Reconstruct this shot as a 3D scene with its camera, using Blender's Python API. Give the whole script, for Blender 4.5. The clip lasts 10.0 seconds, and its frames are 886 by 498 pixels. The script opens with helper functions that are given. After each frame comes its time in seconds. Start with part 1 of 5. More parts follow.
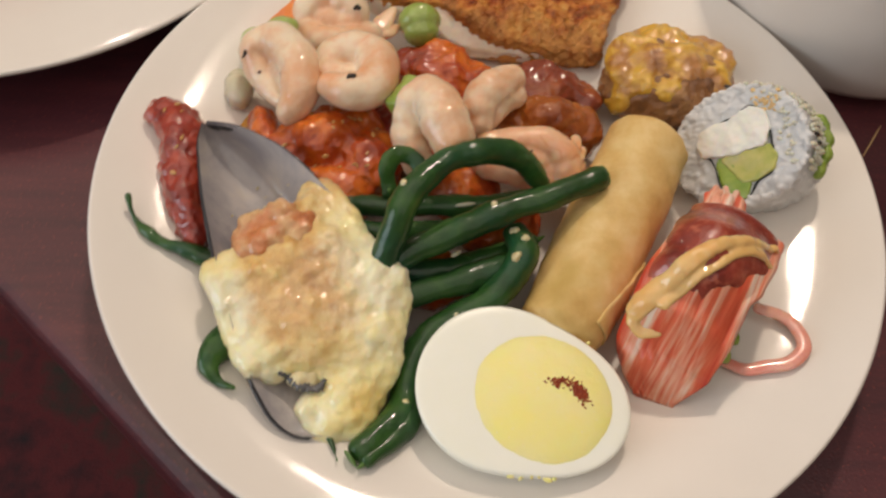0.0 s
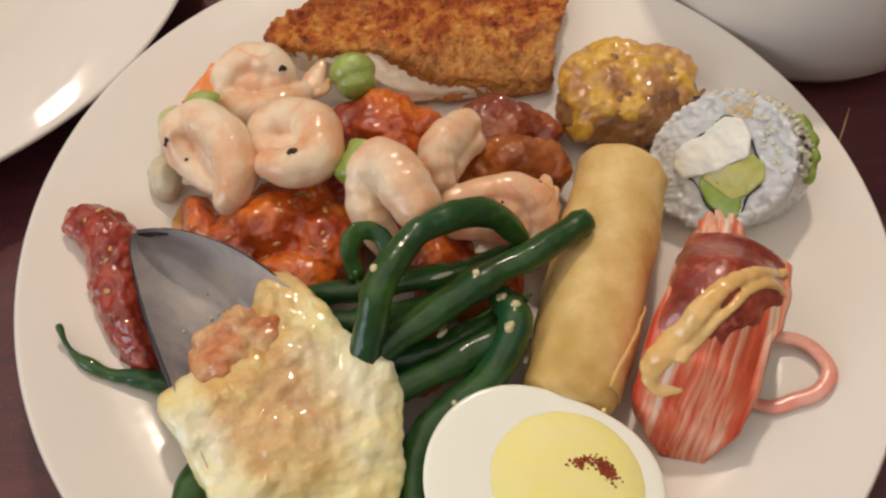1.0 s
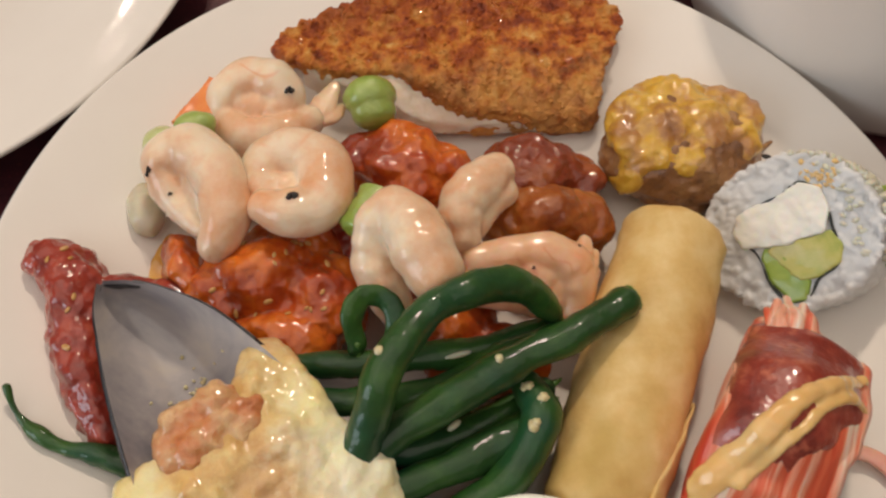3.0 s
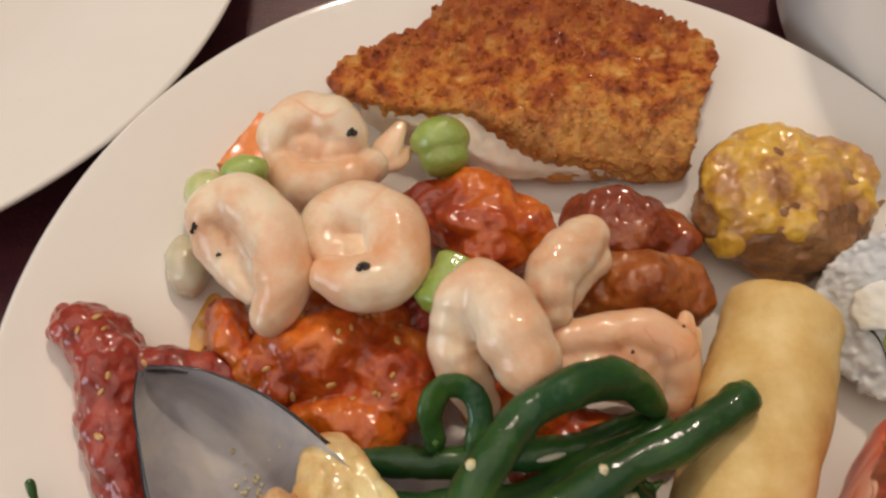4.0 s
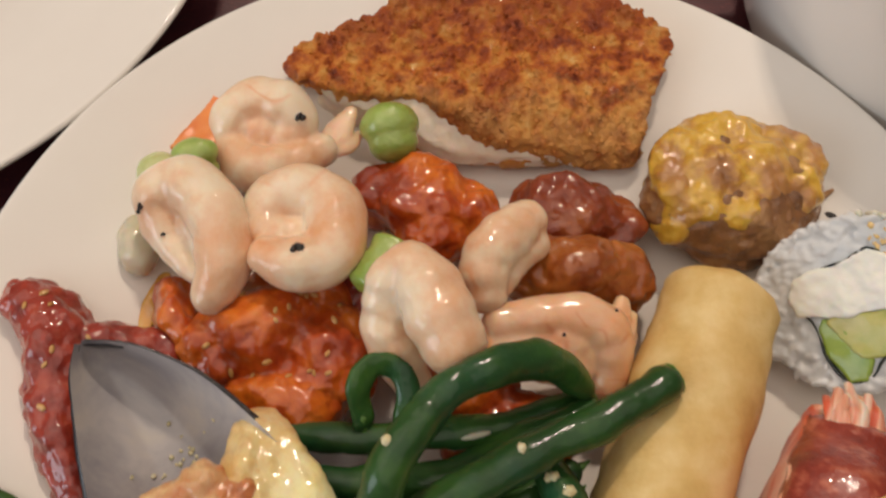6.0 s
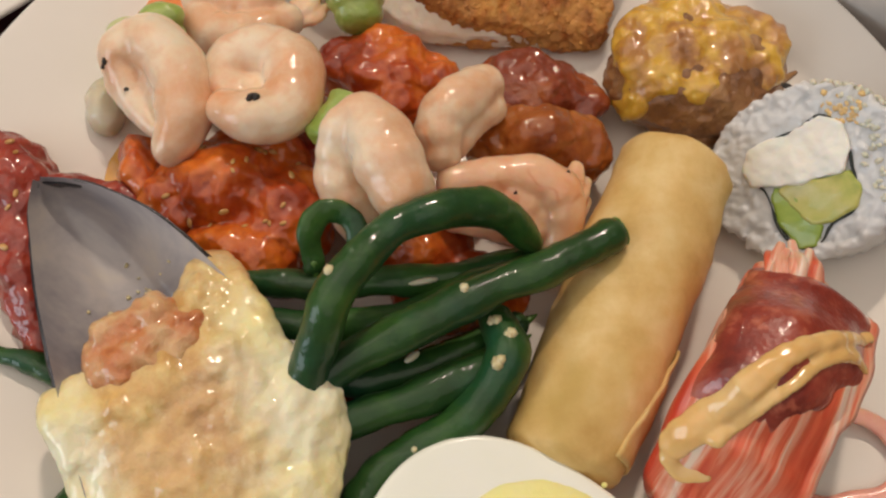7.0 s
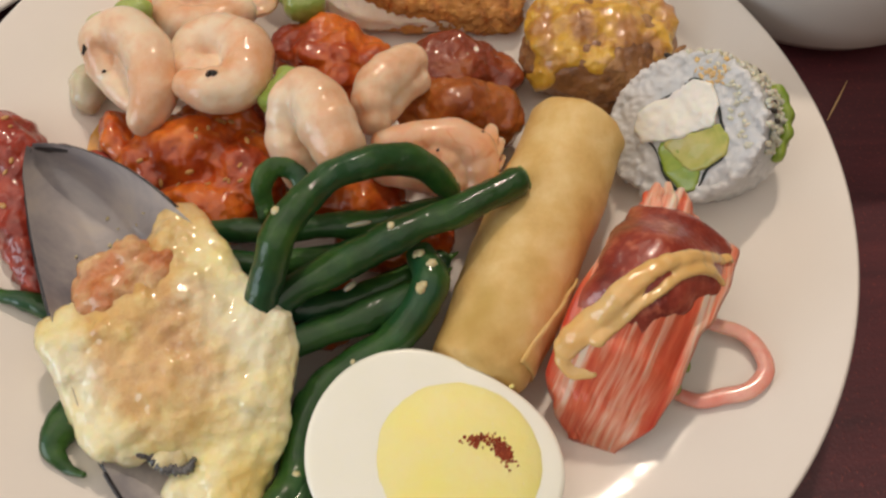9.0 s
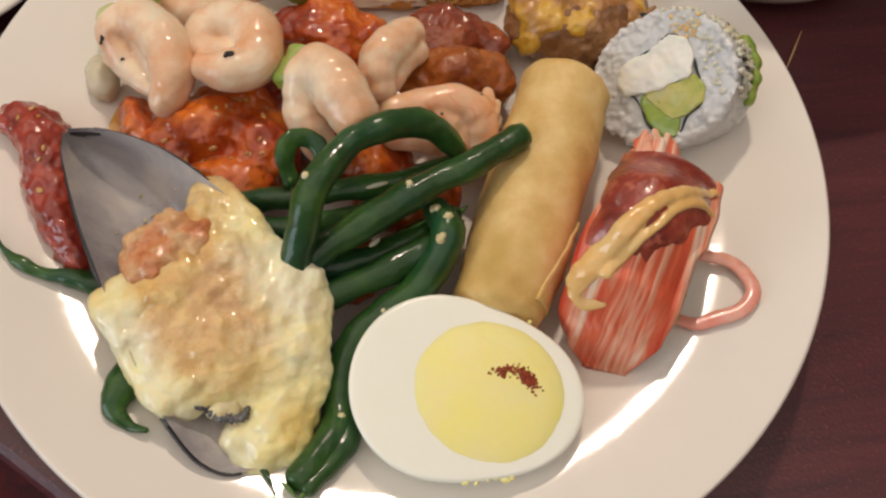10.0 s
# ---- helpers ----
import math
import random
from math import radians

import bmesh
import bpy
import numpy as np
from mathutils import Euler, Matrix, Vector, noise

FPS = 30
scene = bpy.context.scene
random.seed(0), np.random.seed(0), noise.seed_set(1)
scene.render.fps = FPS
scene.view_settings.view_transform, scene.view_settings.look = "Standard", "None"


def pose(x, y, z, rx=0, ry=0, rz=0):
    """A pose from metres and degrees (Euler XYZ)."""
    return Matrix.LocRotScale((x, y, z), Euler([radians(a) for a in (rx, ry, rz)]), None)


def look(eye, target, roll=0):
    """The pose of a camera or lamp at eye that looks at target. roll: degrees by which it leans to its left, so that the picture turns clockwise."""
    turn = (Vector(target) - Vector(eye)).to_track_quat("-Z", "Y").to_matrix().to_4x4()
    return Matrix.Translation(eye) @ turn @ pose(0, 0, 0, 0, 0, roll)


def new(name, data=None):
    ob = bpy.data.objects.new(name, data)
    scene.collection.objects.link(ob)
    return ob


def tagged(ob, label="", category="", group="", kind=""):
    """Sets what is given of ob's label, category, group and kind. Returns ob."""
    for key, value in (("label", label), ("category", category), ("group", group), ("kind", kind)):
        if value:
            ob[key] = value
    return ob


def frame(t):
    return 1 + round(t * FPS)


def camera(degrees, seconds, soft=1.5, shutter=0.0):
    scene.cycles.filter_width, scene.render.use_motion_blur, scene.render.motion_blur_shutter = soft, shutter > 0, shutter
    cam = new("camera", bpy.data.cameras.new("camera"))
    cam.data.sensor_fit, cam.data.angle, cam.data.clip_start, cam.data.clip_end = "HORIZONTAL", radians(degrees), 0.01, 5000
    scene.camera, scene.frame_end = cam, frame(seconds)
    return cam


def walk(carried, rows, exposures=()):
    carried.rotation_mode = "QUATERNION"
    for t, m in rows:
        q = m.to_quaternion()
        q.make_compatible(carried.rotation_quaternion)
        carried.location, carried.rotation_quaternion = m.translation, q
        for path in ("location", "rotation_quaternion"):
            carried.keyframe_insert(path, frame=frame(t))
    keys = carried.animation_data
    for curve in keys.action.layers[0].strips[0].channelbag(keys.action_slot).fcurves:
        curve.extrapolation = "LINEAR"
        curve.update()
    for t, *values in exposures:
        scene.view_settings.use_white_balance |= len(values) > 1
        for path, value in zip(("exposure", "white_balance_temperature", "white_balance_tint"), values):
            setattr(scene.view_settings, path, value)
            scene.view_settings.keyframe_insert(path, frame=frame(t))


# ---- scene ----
cam = camera(52.4, 10.0, soft=2.3, shutter=0.4)
ROWS = [
    (0.0, -0.0267, -0.1584, 0.2338, 31.93, -3.23, 0.00),
    (0.5, -0.0347, -0.1395, 0.2367, 31.58, -2.73, -7.55),
    (1.0, -0.0345, -0.1269, 0.2224, 32.13, -1.88, -9.89),
    (1.5, -0.0302, -0.1181, 0.2124, 32.44, -2.26, -8.55),
    (2.0, -0.0291, -0.1145, 0.2128, 33.43, -3.53, -8.22),
    (3.5, -0.0356, -0.0770, 0.1973, 29.63, -3.34, -5.36),
    (4.0, -0.0460, -0.0610, 0.1905, 29.36, -4.58, -5.15),
    (4.5, -0.0498, -0.0475, 0.1820, 28.72, -5.05, -5.67),
    (5.0, -0.0453, -0.0446, 0.1846, 28.73, -4.77, -6.23),
    (6.5, -0.0210, -0.0799, 0.1975, 27.89, -3.07, -2.49),
    (7.0, -0.0165, -0.0886, 0.1883, 26.62, -3.04, -2.26),
    (7.5, -0.0140, -0.0902, 0.1893, 27.29, -3.36, -3.67),
    (8.0, -0.0016, -0.0975, 0.2006, 27.67, -2.92, -4.83),
    (8.5, -0.0015, -0.1076, 0.2132, 27.46, -2.65, -4.34),
    (9.0, -0.0064, -0.1166, 0.2119, 27.24, -3.04, -4.04),
    (9.5, -0.0146, -0.1274, 0.2177, 26.65, -3.48, -6.15),
    (10.0, -0.0241, -0.1302, 0.2237, 26.66, -3.98, -9.01),
]
walk(cam, [(t, pose(*row)) for t, *row in ROWS])
from mathutils.bvhtree import BVHTree

# ---- light ----
world = bpy.data.worlds.new("world")
scene.world = world
world.use_nodes = True
world.node_tree.nodes["Background"].inputs[0].default_value = (1.0, 0.90, 0.82, 1)
world.node_tree.nodes["Background"].inputs[1].default_value = 0.48


def lamp(name, eye, target, size, watts, colour):
    data = bpy.data.lights.new(name, "AREA")
    data.shape, data.size, data.energy, data.color = "DISK", size, watts, colour
    ob = new(name, data)
    ob.matrix_world = look(eye, target)
    return ob


for bulb in ((0.12, 1.02, 1.50), (0.20, 1.05, 1.50)):
    lamp("pendant_bulb", bulb, (0, 0, 0), 0.070, 6.4, (1.0, 0.82, 0.66))
# Added wide soft source: stands in for diffuse light from the left.
lamp("soft_light_left", (-1.10, 0.45, 1.45), (0, 0, 0), 1.7, 6.4, (1.0, 0.84, 0.69))
lamp("pendant_light_back", (-1.45, 2.85, 1.50), (0, 0, 0), 0.06, 3.0, (1.0, 0.84, 0.69))
# Added overhead fill that lifts the dark parts; no fitting is known there.
lamp("overhead_fill_light", (0.1, -0.9, 1.93), (0.1, -0.9, 0), 3.2, 16.5, (1.0, 0.90, 0.80))
lamp("window_light", (-2.3, -0.9, 0.75), (0, 0, 0), 1.5, 23.0, (0.82, 0.91, 1.0))
scene.view_settings.exposure = 0.0


# ---- materials ----
def node_material(name):
    m = bpy.data.materials.new(name)
    m.use_nodes = True
    nt = m.node_tree
    return m, nt, nt.nodes["Principled BSDF"]


def noise_node(nt, scale, detail=4.0, rough=0.6, vector=None, distortion=0.0):
    n = nt.nodes.new("ShaderNodeTexNoise")
    n.inputs["Scale"].default_value = scale
    n.inputs["Detail"].default_value = detail
    n.inputs["Roughness"].default_value = rough
    n.inputs["Distortion"].default_value = distortion
    if vector is None:
        vector = nt.nodes.new("ShaderNodeNewGeometry").outputs["Position"]
    nt.links.new(vector, n.inputs["Vector"])
    return n


def ramp_node(nt, source, stops):
    r = nt.nodes.new("ShaderNodeValToRGB")
    while len(r.color_ramp.elements) < len(stops):
        r.color_ramp.elements.new(0.5)
    for e, (at, c) in zip(r.color_ramp.elements, stops):
        e.position, e.color = at, (*c, 1)
    nt.links.new(source, r.inputs[0])
    return r


def mix_node(nt, fac, a, b, mode="MIX"):
    m = nt.nodes.new("ShaderNodeMix")
    m.data_type, m.blend_type = "RGBA", mode
    for sock, v in ((m.inputs[0], fac), (m.inputs[6], a), (m.inputs[7], b)):
        if isinstance(v, bpy.types.NodeSocket):
            nt.links.new(v, sock)
        elif isinstance(v, tuple):
            sock.default_value = (*v, 1)
        else:
            sock.default_value = v
    return m.outputs[2]


def stuff(name, stops, scale, rough=0.35, detail=5.0, bump=(0, 0), fine=None, sss=0.0, sss_radius=(1, 0.5, 0.25), coat=0.0, distortion=0.0, rough_var=0.0, spec=0.5, wet=None, veins=None):
    """A food or ceramic surface: a colour ramp over noise, finer second tint, bump, gloss. Scales are per metre."""
    m, nt, b = node_material(name)
    n = noise_node(nt, scale, detail, 0.6, distortion=distortion)
    colour = ramp_node(nt, n.outputs[0], stops).outputs[0]
    if fine:
        fscale, flo, fhi, tint = fine
        f = noise_node(nt, fscale, 3.0, 0.6)
        fr = ramp_node(nt, f.outputs[0], [(flo, (0, 0, 0)), (fhi, (1, 1, 1))])
        colour = mix_node(nt, fr.outputs[0], colour, tint)
    if veins:
        vscale, tint = veins
        line = ramp_node(nt, noise_node(nt, vscale, 0.5, 0.5).outputs[0], [(0.46, (0, 0, 0)), (0.50, (1, 1, 1)), (0.54, (0, 0, 0))])
        patch = ramp_node(nt, noise_node(nt, vscale * 0.7, 2.0).outputs[0], [(0.50, (0, 0, 0)), (0.66, (0.6, 0.6, 0.6))])
        colour = mix_node(nt, mix_node(nt, 1.0, line.outputs[0], patch.outputs[0], "MULTIPLY"), colour, tint)
    nt.links.new(colour, b.inputs["Base Color"])
    b.inputs["Roughness"].default_value = rough
    b.inputs["Specular IOR Level"].default_value = spec
    if rough_var:
        rr = nt.nodes.new("ShaderNodeMapRange")
        rr.inputs["From Min"].default_value, rr.inputs["From Max"].default_value = 0.3, 0.7
        rr.inputs["To Min"].default_value, rr.inputs["To Max"].default_value = max(0.03, rough - rough_var), rough + rough_var
        nt.links.new(noise_node(nt, scale * 2.3, 3).outputs[0], rr.inputs[0])
        nt.links.new(rr.outputs[0], b.inputs["Roughness"])
    if sss:
        b.inputs["Subsurface Weight"].default_value = sss
        b.inputs["Subsurface Radius"].default_value = sss_radius
        b.inputs["Subsurface Scale"].default_value = 0.004
    b.inputs["Coat Weight"].default_value = coat
    b.inputs["Coat Roughness"].default_value = 0.08
    if bump[0]:
        bn = nt.nodes.new("ShaderNodeBump")
        bn.inputs["Strength"].default_value = bump[1]
        bn.inputs["Distance"].default_value = 0.001
        nt.links.new(noise_node(nt, bump[0], 4).outputs[0], bn.inputs["Height"])
        nt.links.new(bn.outputs[0], b.inputs["Normal"])
    if wet:
        wn = nt.nodes.new("ShaderNodeBump")
        wn.inputs["Strength"].default_value = wet[1]
        wn.inputs["Distance"].default_value = 0.001
        nt.links.new(noise_node(nt, wet[0], 2).outputs[0], wn.inputs["Height"])
        nt.links.new(wn.outputs[0], b.inputs["Coat Normal"])
        b.inputs["Coat Roughness"].default_value = 0.12
    return m


def plate_material():
    m, nt, b = node_material("glazed_ceramic")
    n = noise_node(nt, 14, 4)
    base = ramp_node(nt, n.outputs[0], [(0.3, (0.80, 0.755, 0.70)), (0.7, (0.84, 0.80, 0.745))]).outputs[0]
    v = nt.nodes.new("ShaderNodeTexVoronoi")
    v.inputs["Scale"].default_value = 75
    nt.links.new(nt.nodes.new("ShaderNodeNewGeometry").outputs["Position"], v.inputs["Vector"])
    dots = ramp_node(nt, v.outputs["Distance"], [(0.035, (1, 1, 1)), (0.06, (0, 0, 0))])
    keep = ramp_node(nt, v.outputs["Color"], [(0.62, (0, 0, 0)), (0.66, (1, 1, 1))])
    spots = mix_node(nt, 1.0, dots.outputs[0], keep.outputs[0], "MULTIPLY")
    faint = mix_node(nt, 1.0, spots, (0.55, 0.55, 0.55), "MULTIPLY")
    nt.links.new(mix_node(nt, faint, base, (0.22, 0.19, 0.17)), b.inputs["Base Color"])
    b.inputs["Roughness"].default_value = 0.055
    b.inputs["Specular IOR Level"].default_value = 0.32
    bn = nt.nodes.new("ShaderNodeBump")
    bn.inputs["Strength"].default_value, bn.inputs["Distance"].default_value = 0.05, 0.001
    nt.links.new(noise_node(nt, 60, 3).outputs[0], bn.inputs["Height"])
    nt.links.new(bn.outputs[0], b.inputs["Normal"])
    return m


def table_material():
    m, nt, b = node_material("dark_stained_wood")
    geo = nt.nodes.new("ShaderNodeNewGeometry").outputs["Position"]
    mp = nt.nodes.new("ShaderNodeMapping")
    mp.inputs["Rotation"].default_value = (0, 0, radians(43))
    mp.inputs["Scale"].default_value = (14, 160, 60)
    nt.links.new(geo, mp.inputs[0])
    grain = noise_node(nt, 1.0, 6, 0.65, mp.outputs[0], 0.4)
    base = ramp_node(nt, grain.outputs[0], [(0.25, (0.048, 0.014, 0.020)), (0.55, (0.092, 0.021, 0.028)), (0.8, (0.135, 0.032, 0.036))]).outputs[0]
    flecks = noise_node(nt, 900, 2, 0.6)
    fr = ramp_node(nt, flecks.outputs[0], [(0.60, (0, 0, 0)), (0.72, (1, 1, 1))])
    nt.links.new(mix_node(nt, fr.outputs[0], base, (0.19, 0.040, 0.035)), b.inputs["Base Color"])
    b.inputs["Roughness"].default_value = 0.36
    b.inputs["Coat Weight"].default_value = 0.25
    b.inputs["Coat Roughness"].default_value = 0.20
    bn = nt.nodes.new("ShaderNodeBump")
    bn.inputs["Strength"].default_value, bn.inputs["Distance"].default_value = 0.25, 0.0006
    nt.links.new(flecks.outputs[0], bn.inputs["Height"])
    nt.links.new(bn.outputs[0], b.inputs["Normal"])
    return m


def crab_material():
    """Red and white fibres that run along the sliced crab stick."""
    m, nt, b = node_material("crab_stick")
    geo = nt.nodes.new("ShaderNodeNewGeometry").outputs["Position"]
    mp = nt.nodes.new("ShaderNodeMapping")
    mp.vector_type = "TEXTURE"
    mp.inputs["Rotation"].default_value = (0, 0, radians(63))
    mp.inputs["Scale"].default_value = (0.060, 0.0040, 0.050)
    nt.links.new(geo, mp.inputs[0])
    n = noise_node(nt, 1.0, 4, 0.6, mp.outputs[0], 0.3)
    c = ramp_node(nt, n.outputs[0], [(0.38, (0.58, 0.055, 0.025)), (0.50, (0.72, 0.15, 0.07)), (0.58, (0.82, 0.40, 0.27)), (0.66, (0.86, 0.66, 0.54))]).outputs[0]
    nt.links.new(c, b.inputs["Base Color"])
    b.inputs["Roughness"].default_value = 0.42
    b.inputs["Coat Weight"].default_value = 0.15
    b.inputs["Subsurface Weight"].default_value = 0.25
    b.inputs["Subsurface Scale"].default_value = 0.003
    bn = nt.nodes.new("ShaderNodeBump")
    bn.inputs["Strength"].default_value, bn.inputs["Distance"].default_value = 0.6, 0.001
    nt.links.new(n.outputs[0], bn.inputs["Height"])
    nt.links.new(bn.outputs[0], b.inputs["Normal"])
    return m


def gratin_material():
    """Cheese that is browned in a band down the middle of the mussel."""
    m = stuff("browned_gratin", [(0.32, (0.86, 0.66, 0.22)), (0.46, (0.89, 0.79, 0.37)), (0.62, (0.91, 0.87, 0.62))], 45, 0.42, detail=7, bump=(420, 0.5), spec=0.35, sss=0.25, coat=0.9, wet=(290, 0.34))
    nt, b = m.node_tree, m.node_tree.nodes["Principled BSDF"]
    base = b.inputs["Base Color"].links[0].from_socket
    geo = nt.nodes.new("ShaderNodeNewGeometry").outputs["Position"]

    def reach(direction, offset, lo, hi):
        d = nt.nodes.new("ShaderNodeVectorMath")
        d.operation = "DOT_PRODUCT"
        d.inputs[1].default_value = direction
        nt.links.new(geo, d.inputs[0])
        r = nt.nodes.new("ShaderNodeMapRange")
        r.inputs["From Min"].default_value, r.inputs["From Max"].default_value = lo + offset, hi + offset
        nt.links.new(d.outputs["Value"], r.inputs[0])
        return r.outputs[0]

    def times(p, q, op="MULTIPLY"):
        t = nt.nodes.new("ShaderNodeMath")
        t.operation = op
        nt.links.new(p, t.inputs[0])
        if isinstance(q, float):
            t.inputs[1].default_value = q
        else:
            nt.links.new(q, t.inputs[1])
        return t.outputs[0]

    side, axis = (0.908, 0.418, 0.0), (0.402, -0.875, -0.272)
    ws, as_ = -0.0734, -0.0446
    band = times(reach(side, ws, -0.013, -0.002), reach(side, ws, 0.030, 0.014))
    band = times(band, reach(axis, as_, 0.094, 0.055))
    band = times(band, times(reach(axis, as_, 0.050, 0.034), 0.8), "MAXIMUM")
    n = noise_node(nt, 80, 6, 0.7)
    spread = times(times(n.outputs[0], 1.9), band)
    tint = ramp_node(nt, spread, [(0.31, (0, 0, 0)), (0.88, (0.80, 0.80, 0.80))]).outputs[0]
    brown = ramp_node(nt, noise_node(nt, 170, 5).outputs[0], [(0.35, (0.56, 0.25, 0.06)), (0.65, (0.78, 0.48, 0.17))]).outputs[0]
    nt.links.new(mix_node(nt, tint, base, brown), b.inputs["Base Color"])
    return m


GRATIN = gratin_material()
CERAMIC = plate_material()
WOOD = table_material()
CRAB = crab_material()
GLAZE = stuff("orange_glaze", [(0.30, (0.24, 0.022, 0.004)), (0.46, (0.46, 0.066, 0.005)), (0.62, (0.70, 0.17, 0.010)), (0.76, (0.74, 0.27, 0.02))], 75, 0.45, bump=(420, 0.25), spec=0.3, fine=(260, 0.58, 0.76, (0.30, 0.028, 0.004)), sss=0.2, coat=1.0, wet=(340, 0.30))
GLAZE_DARK = stuff("brown_glaze", [(0.30, (0.13, 0.018, 0.005)), (0.50, (0.26, 0.042, 0.010)), (0.72, (0.42, 0.12, 0.020))], 90, 0.45, bump=(700, 0.5), spec=0.3, sss=0.1, coat=1.0, wet=(340, 0.30))
GLAZE_AMBER = stuff("amber_glaze", [(0.30, (0.20, 0.035, 0.006)), (0.48, (0.38, 0.105, 0.016)), (0.70, (0.52, 0.20, 0.040))], 80, 0.40, bump=(500, 0.3), spec=0.3, sss=0.2, coat=1.0, wet=(340, 0.30))
GLAZE_RED = stuff("red_glaze", [(0.30, (0.17, 0.016, 0.010)), (0.55, (0.36, 0.040, 0.020)), (0.75, (0.48, 0.085, 0.035))], 150, 0.45, bump=(600, 0.5), spec=0.3, sss=0.12, coat=1.0, wet=(340, 0.30))
SHRIMP = stuff("cooked_shrimp", [(0.33, (0.88, 0.77, 0.60)), (0.45, (0.86, 0.68, 0.49)), (0.55, (0.82, 0.55, 0.36)), (0.68, (0.77, 0.42, 0.23))], 70, 0.50, bump=(420, 0.2), spec=0.25, sss=0.55, sss_radius=(0.7, 0.5, 0.35), coat=0.75, wet=(330, 0.28), veins=(85, (0.78, 0.30, 0.12)))
SHRIMP_PINK = stuff("pink_shrimp", [(0.30, (0.86, 0.62, 0.43)), (0.55, (0.83, 0.47, 0.27)), (0.78, (0.78, 0.34, 0.16))], 80, 0.40, bump=(300, 0.2), sss=0.6, coat=0.6, wet=(300, 0.16), veins=(120, (0.66, 0.20, 0.07)))
CELERY = stuff("celery_green", [(0.3, (0.22, 0.34, 0.05)), (0.7, (0.42, 0.52, 0.14))], 110, 0.35, bump=(420, 0.4), sss=0.4, sss_radius=(0.6, 1, 0.3), coat=0.9, wet=(330, 0.2))
CELERY_PALE = stuff("celery_pale", [(0.3, (0.50, 0.55, 0.22)), (0.7, (0.70, 0.70, 0.42))], 120, 0.22, bump=(300, 0.3), sss=0.35, coat=0.4)
ONION = stuff("pale_onion", [(0.3, (0.52, 0.48, 0.34)), (0.7, (0.66, 0.61, 0.46))], 120, 0.25, bump=(200, 0.2), sss=0.5, coat=0.4)
CARROT = stuff("carrot_orange", [(0.3, (0.75, 0.20, 0.04)), (0.7, (0.86, 0.32, 0.10))], 160, 0.3, bump=(400, 0.2), sss=0.2, coat=0.3)
BEAN = stuff("green_bean_skin", [(0.28, (0.009, 0.038, 0.008)), (0.48, (0.016, 0.066, 0.012)), (0.70, (0.044, 0.125, 0.018))], 70, 0.50, bump=(420, 0.35), spec=0.25, fine=(45, 0.52, 0.72, (0.008, 0.066, 0.032)), sss=0.10, coat=0.55, wet=(330, 0.30))
BEAN_CUT = stuff("green_bean_cut", [(0.3, (0.05, 0.13, 0.02)), (0.7, (0.12, 0.24, 0.05))], 300, 0.35, bump=(500, 0.4))


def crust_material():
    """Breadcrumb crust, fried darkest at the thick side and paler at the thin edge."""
    m = stuff("fried_crust", [(0.34, (0.18, 0.026, 0.007)), (0.43, (0.38, 0.080, 0.013)), (0.50, (0.55, 0.155, 0.022)), (0.60, (0.66, 0.28, 0.050)), (0.74, (0.76, 0.48, 0.17))], 210, 0.5, spec=0.3, detail=12, bump=(1100, 0.9), fine=(60, 0.54, 0.72, (0.30, 0.050, 0.010)), coat=0.15, rough_var=0.15)
    nt, b = m.node_tree, m.node_tree.nodes["Principled BSDF"]
    base = b.inputs["Base Color"].links[0].from_socket
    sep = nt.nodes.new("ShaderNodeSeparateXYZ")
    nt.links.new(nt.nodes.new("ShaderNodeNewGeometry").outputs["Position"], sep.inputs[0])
    r = nt.nodes.new("ShaderNodeMapRange")
    r.inputs["From Min"].default_value, r.inputs["From Max"].default_value = 0.094, 0.060
    nt.links.new(sep.outputs["Y"], r.inputs[0])
    k = nt.nodes.new("ShaderNodeMath")
    k.operation = "MULTIPLY"
    nt.links.new(r.outputs[0], k.inputs[0])
    nt.links.new(noise_node(nt, 190, 6, 0.7).outputs[0], k.inputs[1])
    tint = ramp_node(nt, k.outputs[0], [(0.30, (0, 0, 0)), (0.54, (0.65, 0.65, 0.65))]).outputs[0]
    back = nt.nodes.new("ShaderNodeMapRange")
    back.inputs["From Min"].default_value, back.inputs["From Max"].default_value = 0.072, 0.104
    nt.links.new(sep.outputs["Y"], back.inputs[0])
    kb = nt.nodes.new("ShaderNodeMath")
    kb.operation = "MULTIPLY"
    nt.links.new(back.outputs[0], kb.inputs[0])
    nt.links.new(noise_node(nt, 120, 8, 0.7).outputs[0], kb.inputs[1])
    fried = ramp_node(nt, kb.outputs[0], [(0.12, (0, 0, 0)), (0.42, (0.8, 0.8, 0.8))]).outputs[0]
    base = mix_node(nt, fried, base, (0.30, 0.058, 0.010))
    nt.links.new(mix_node(nt, tint, base, (0.71, 0.38, 0.11)), b.inputs["Base Color"])
    return m


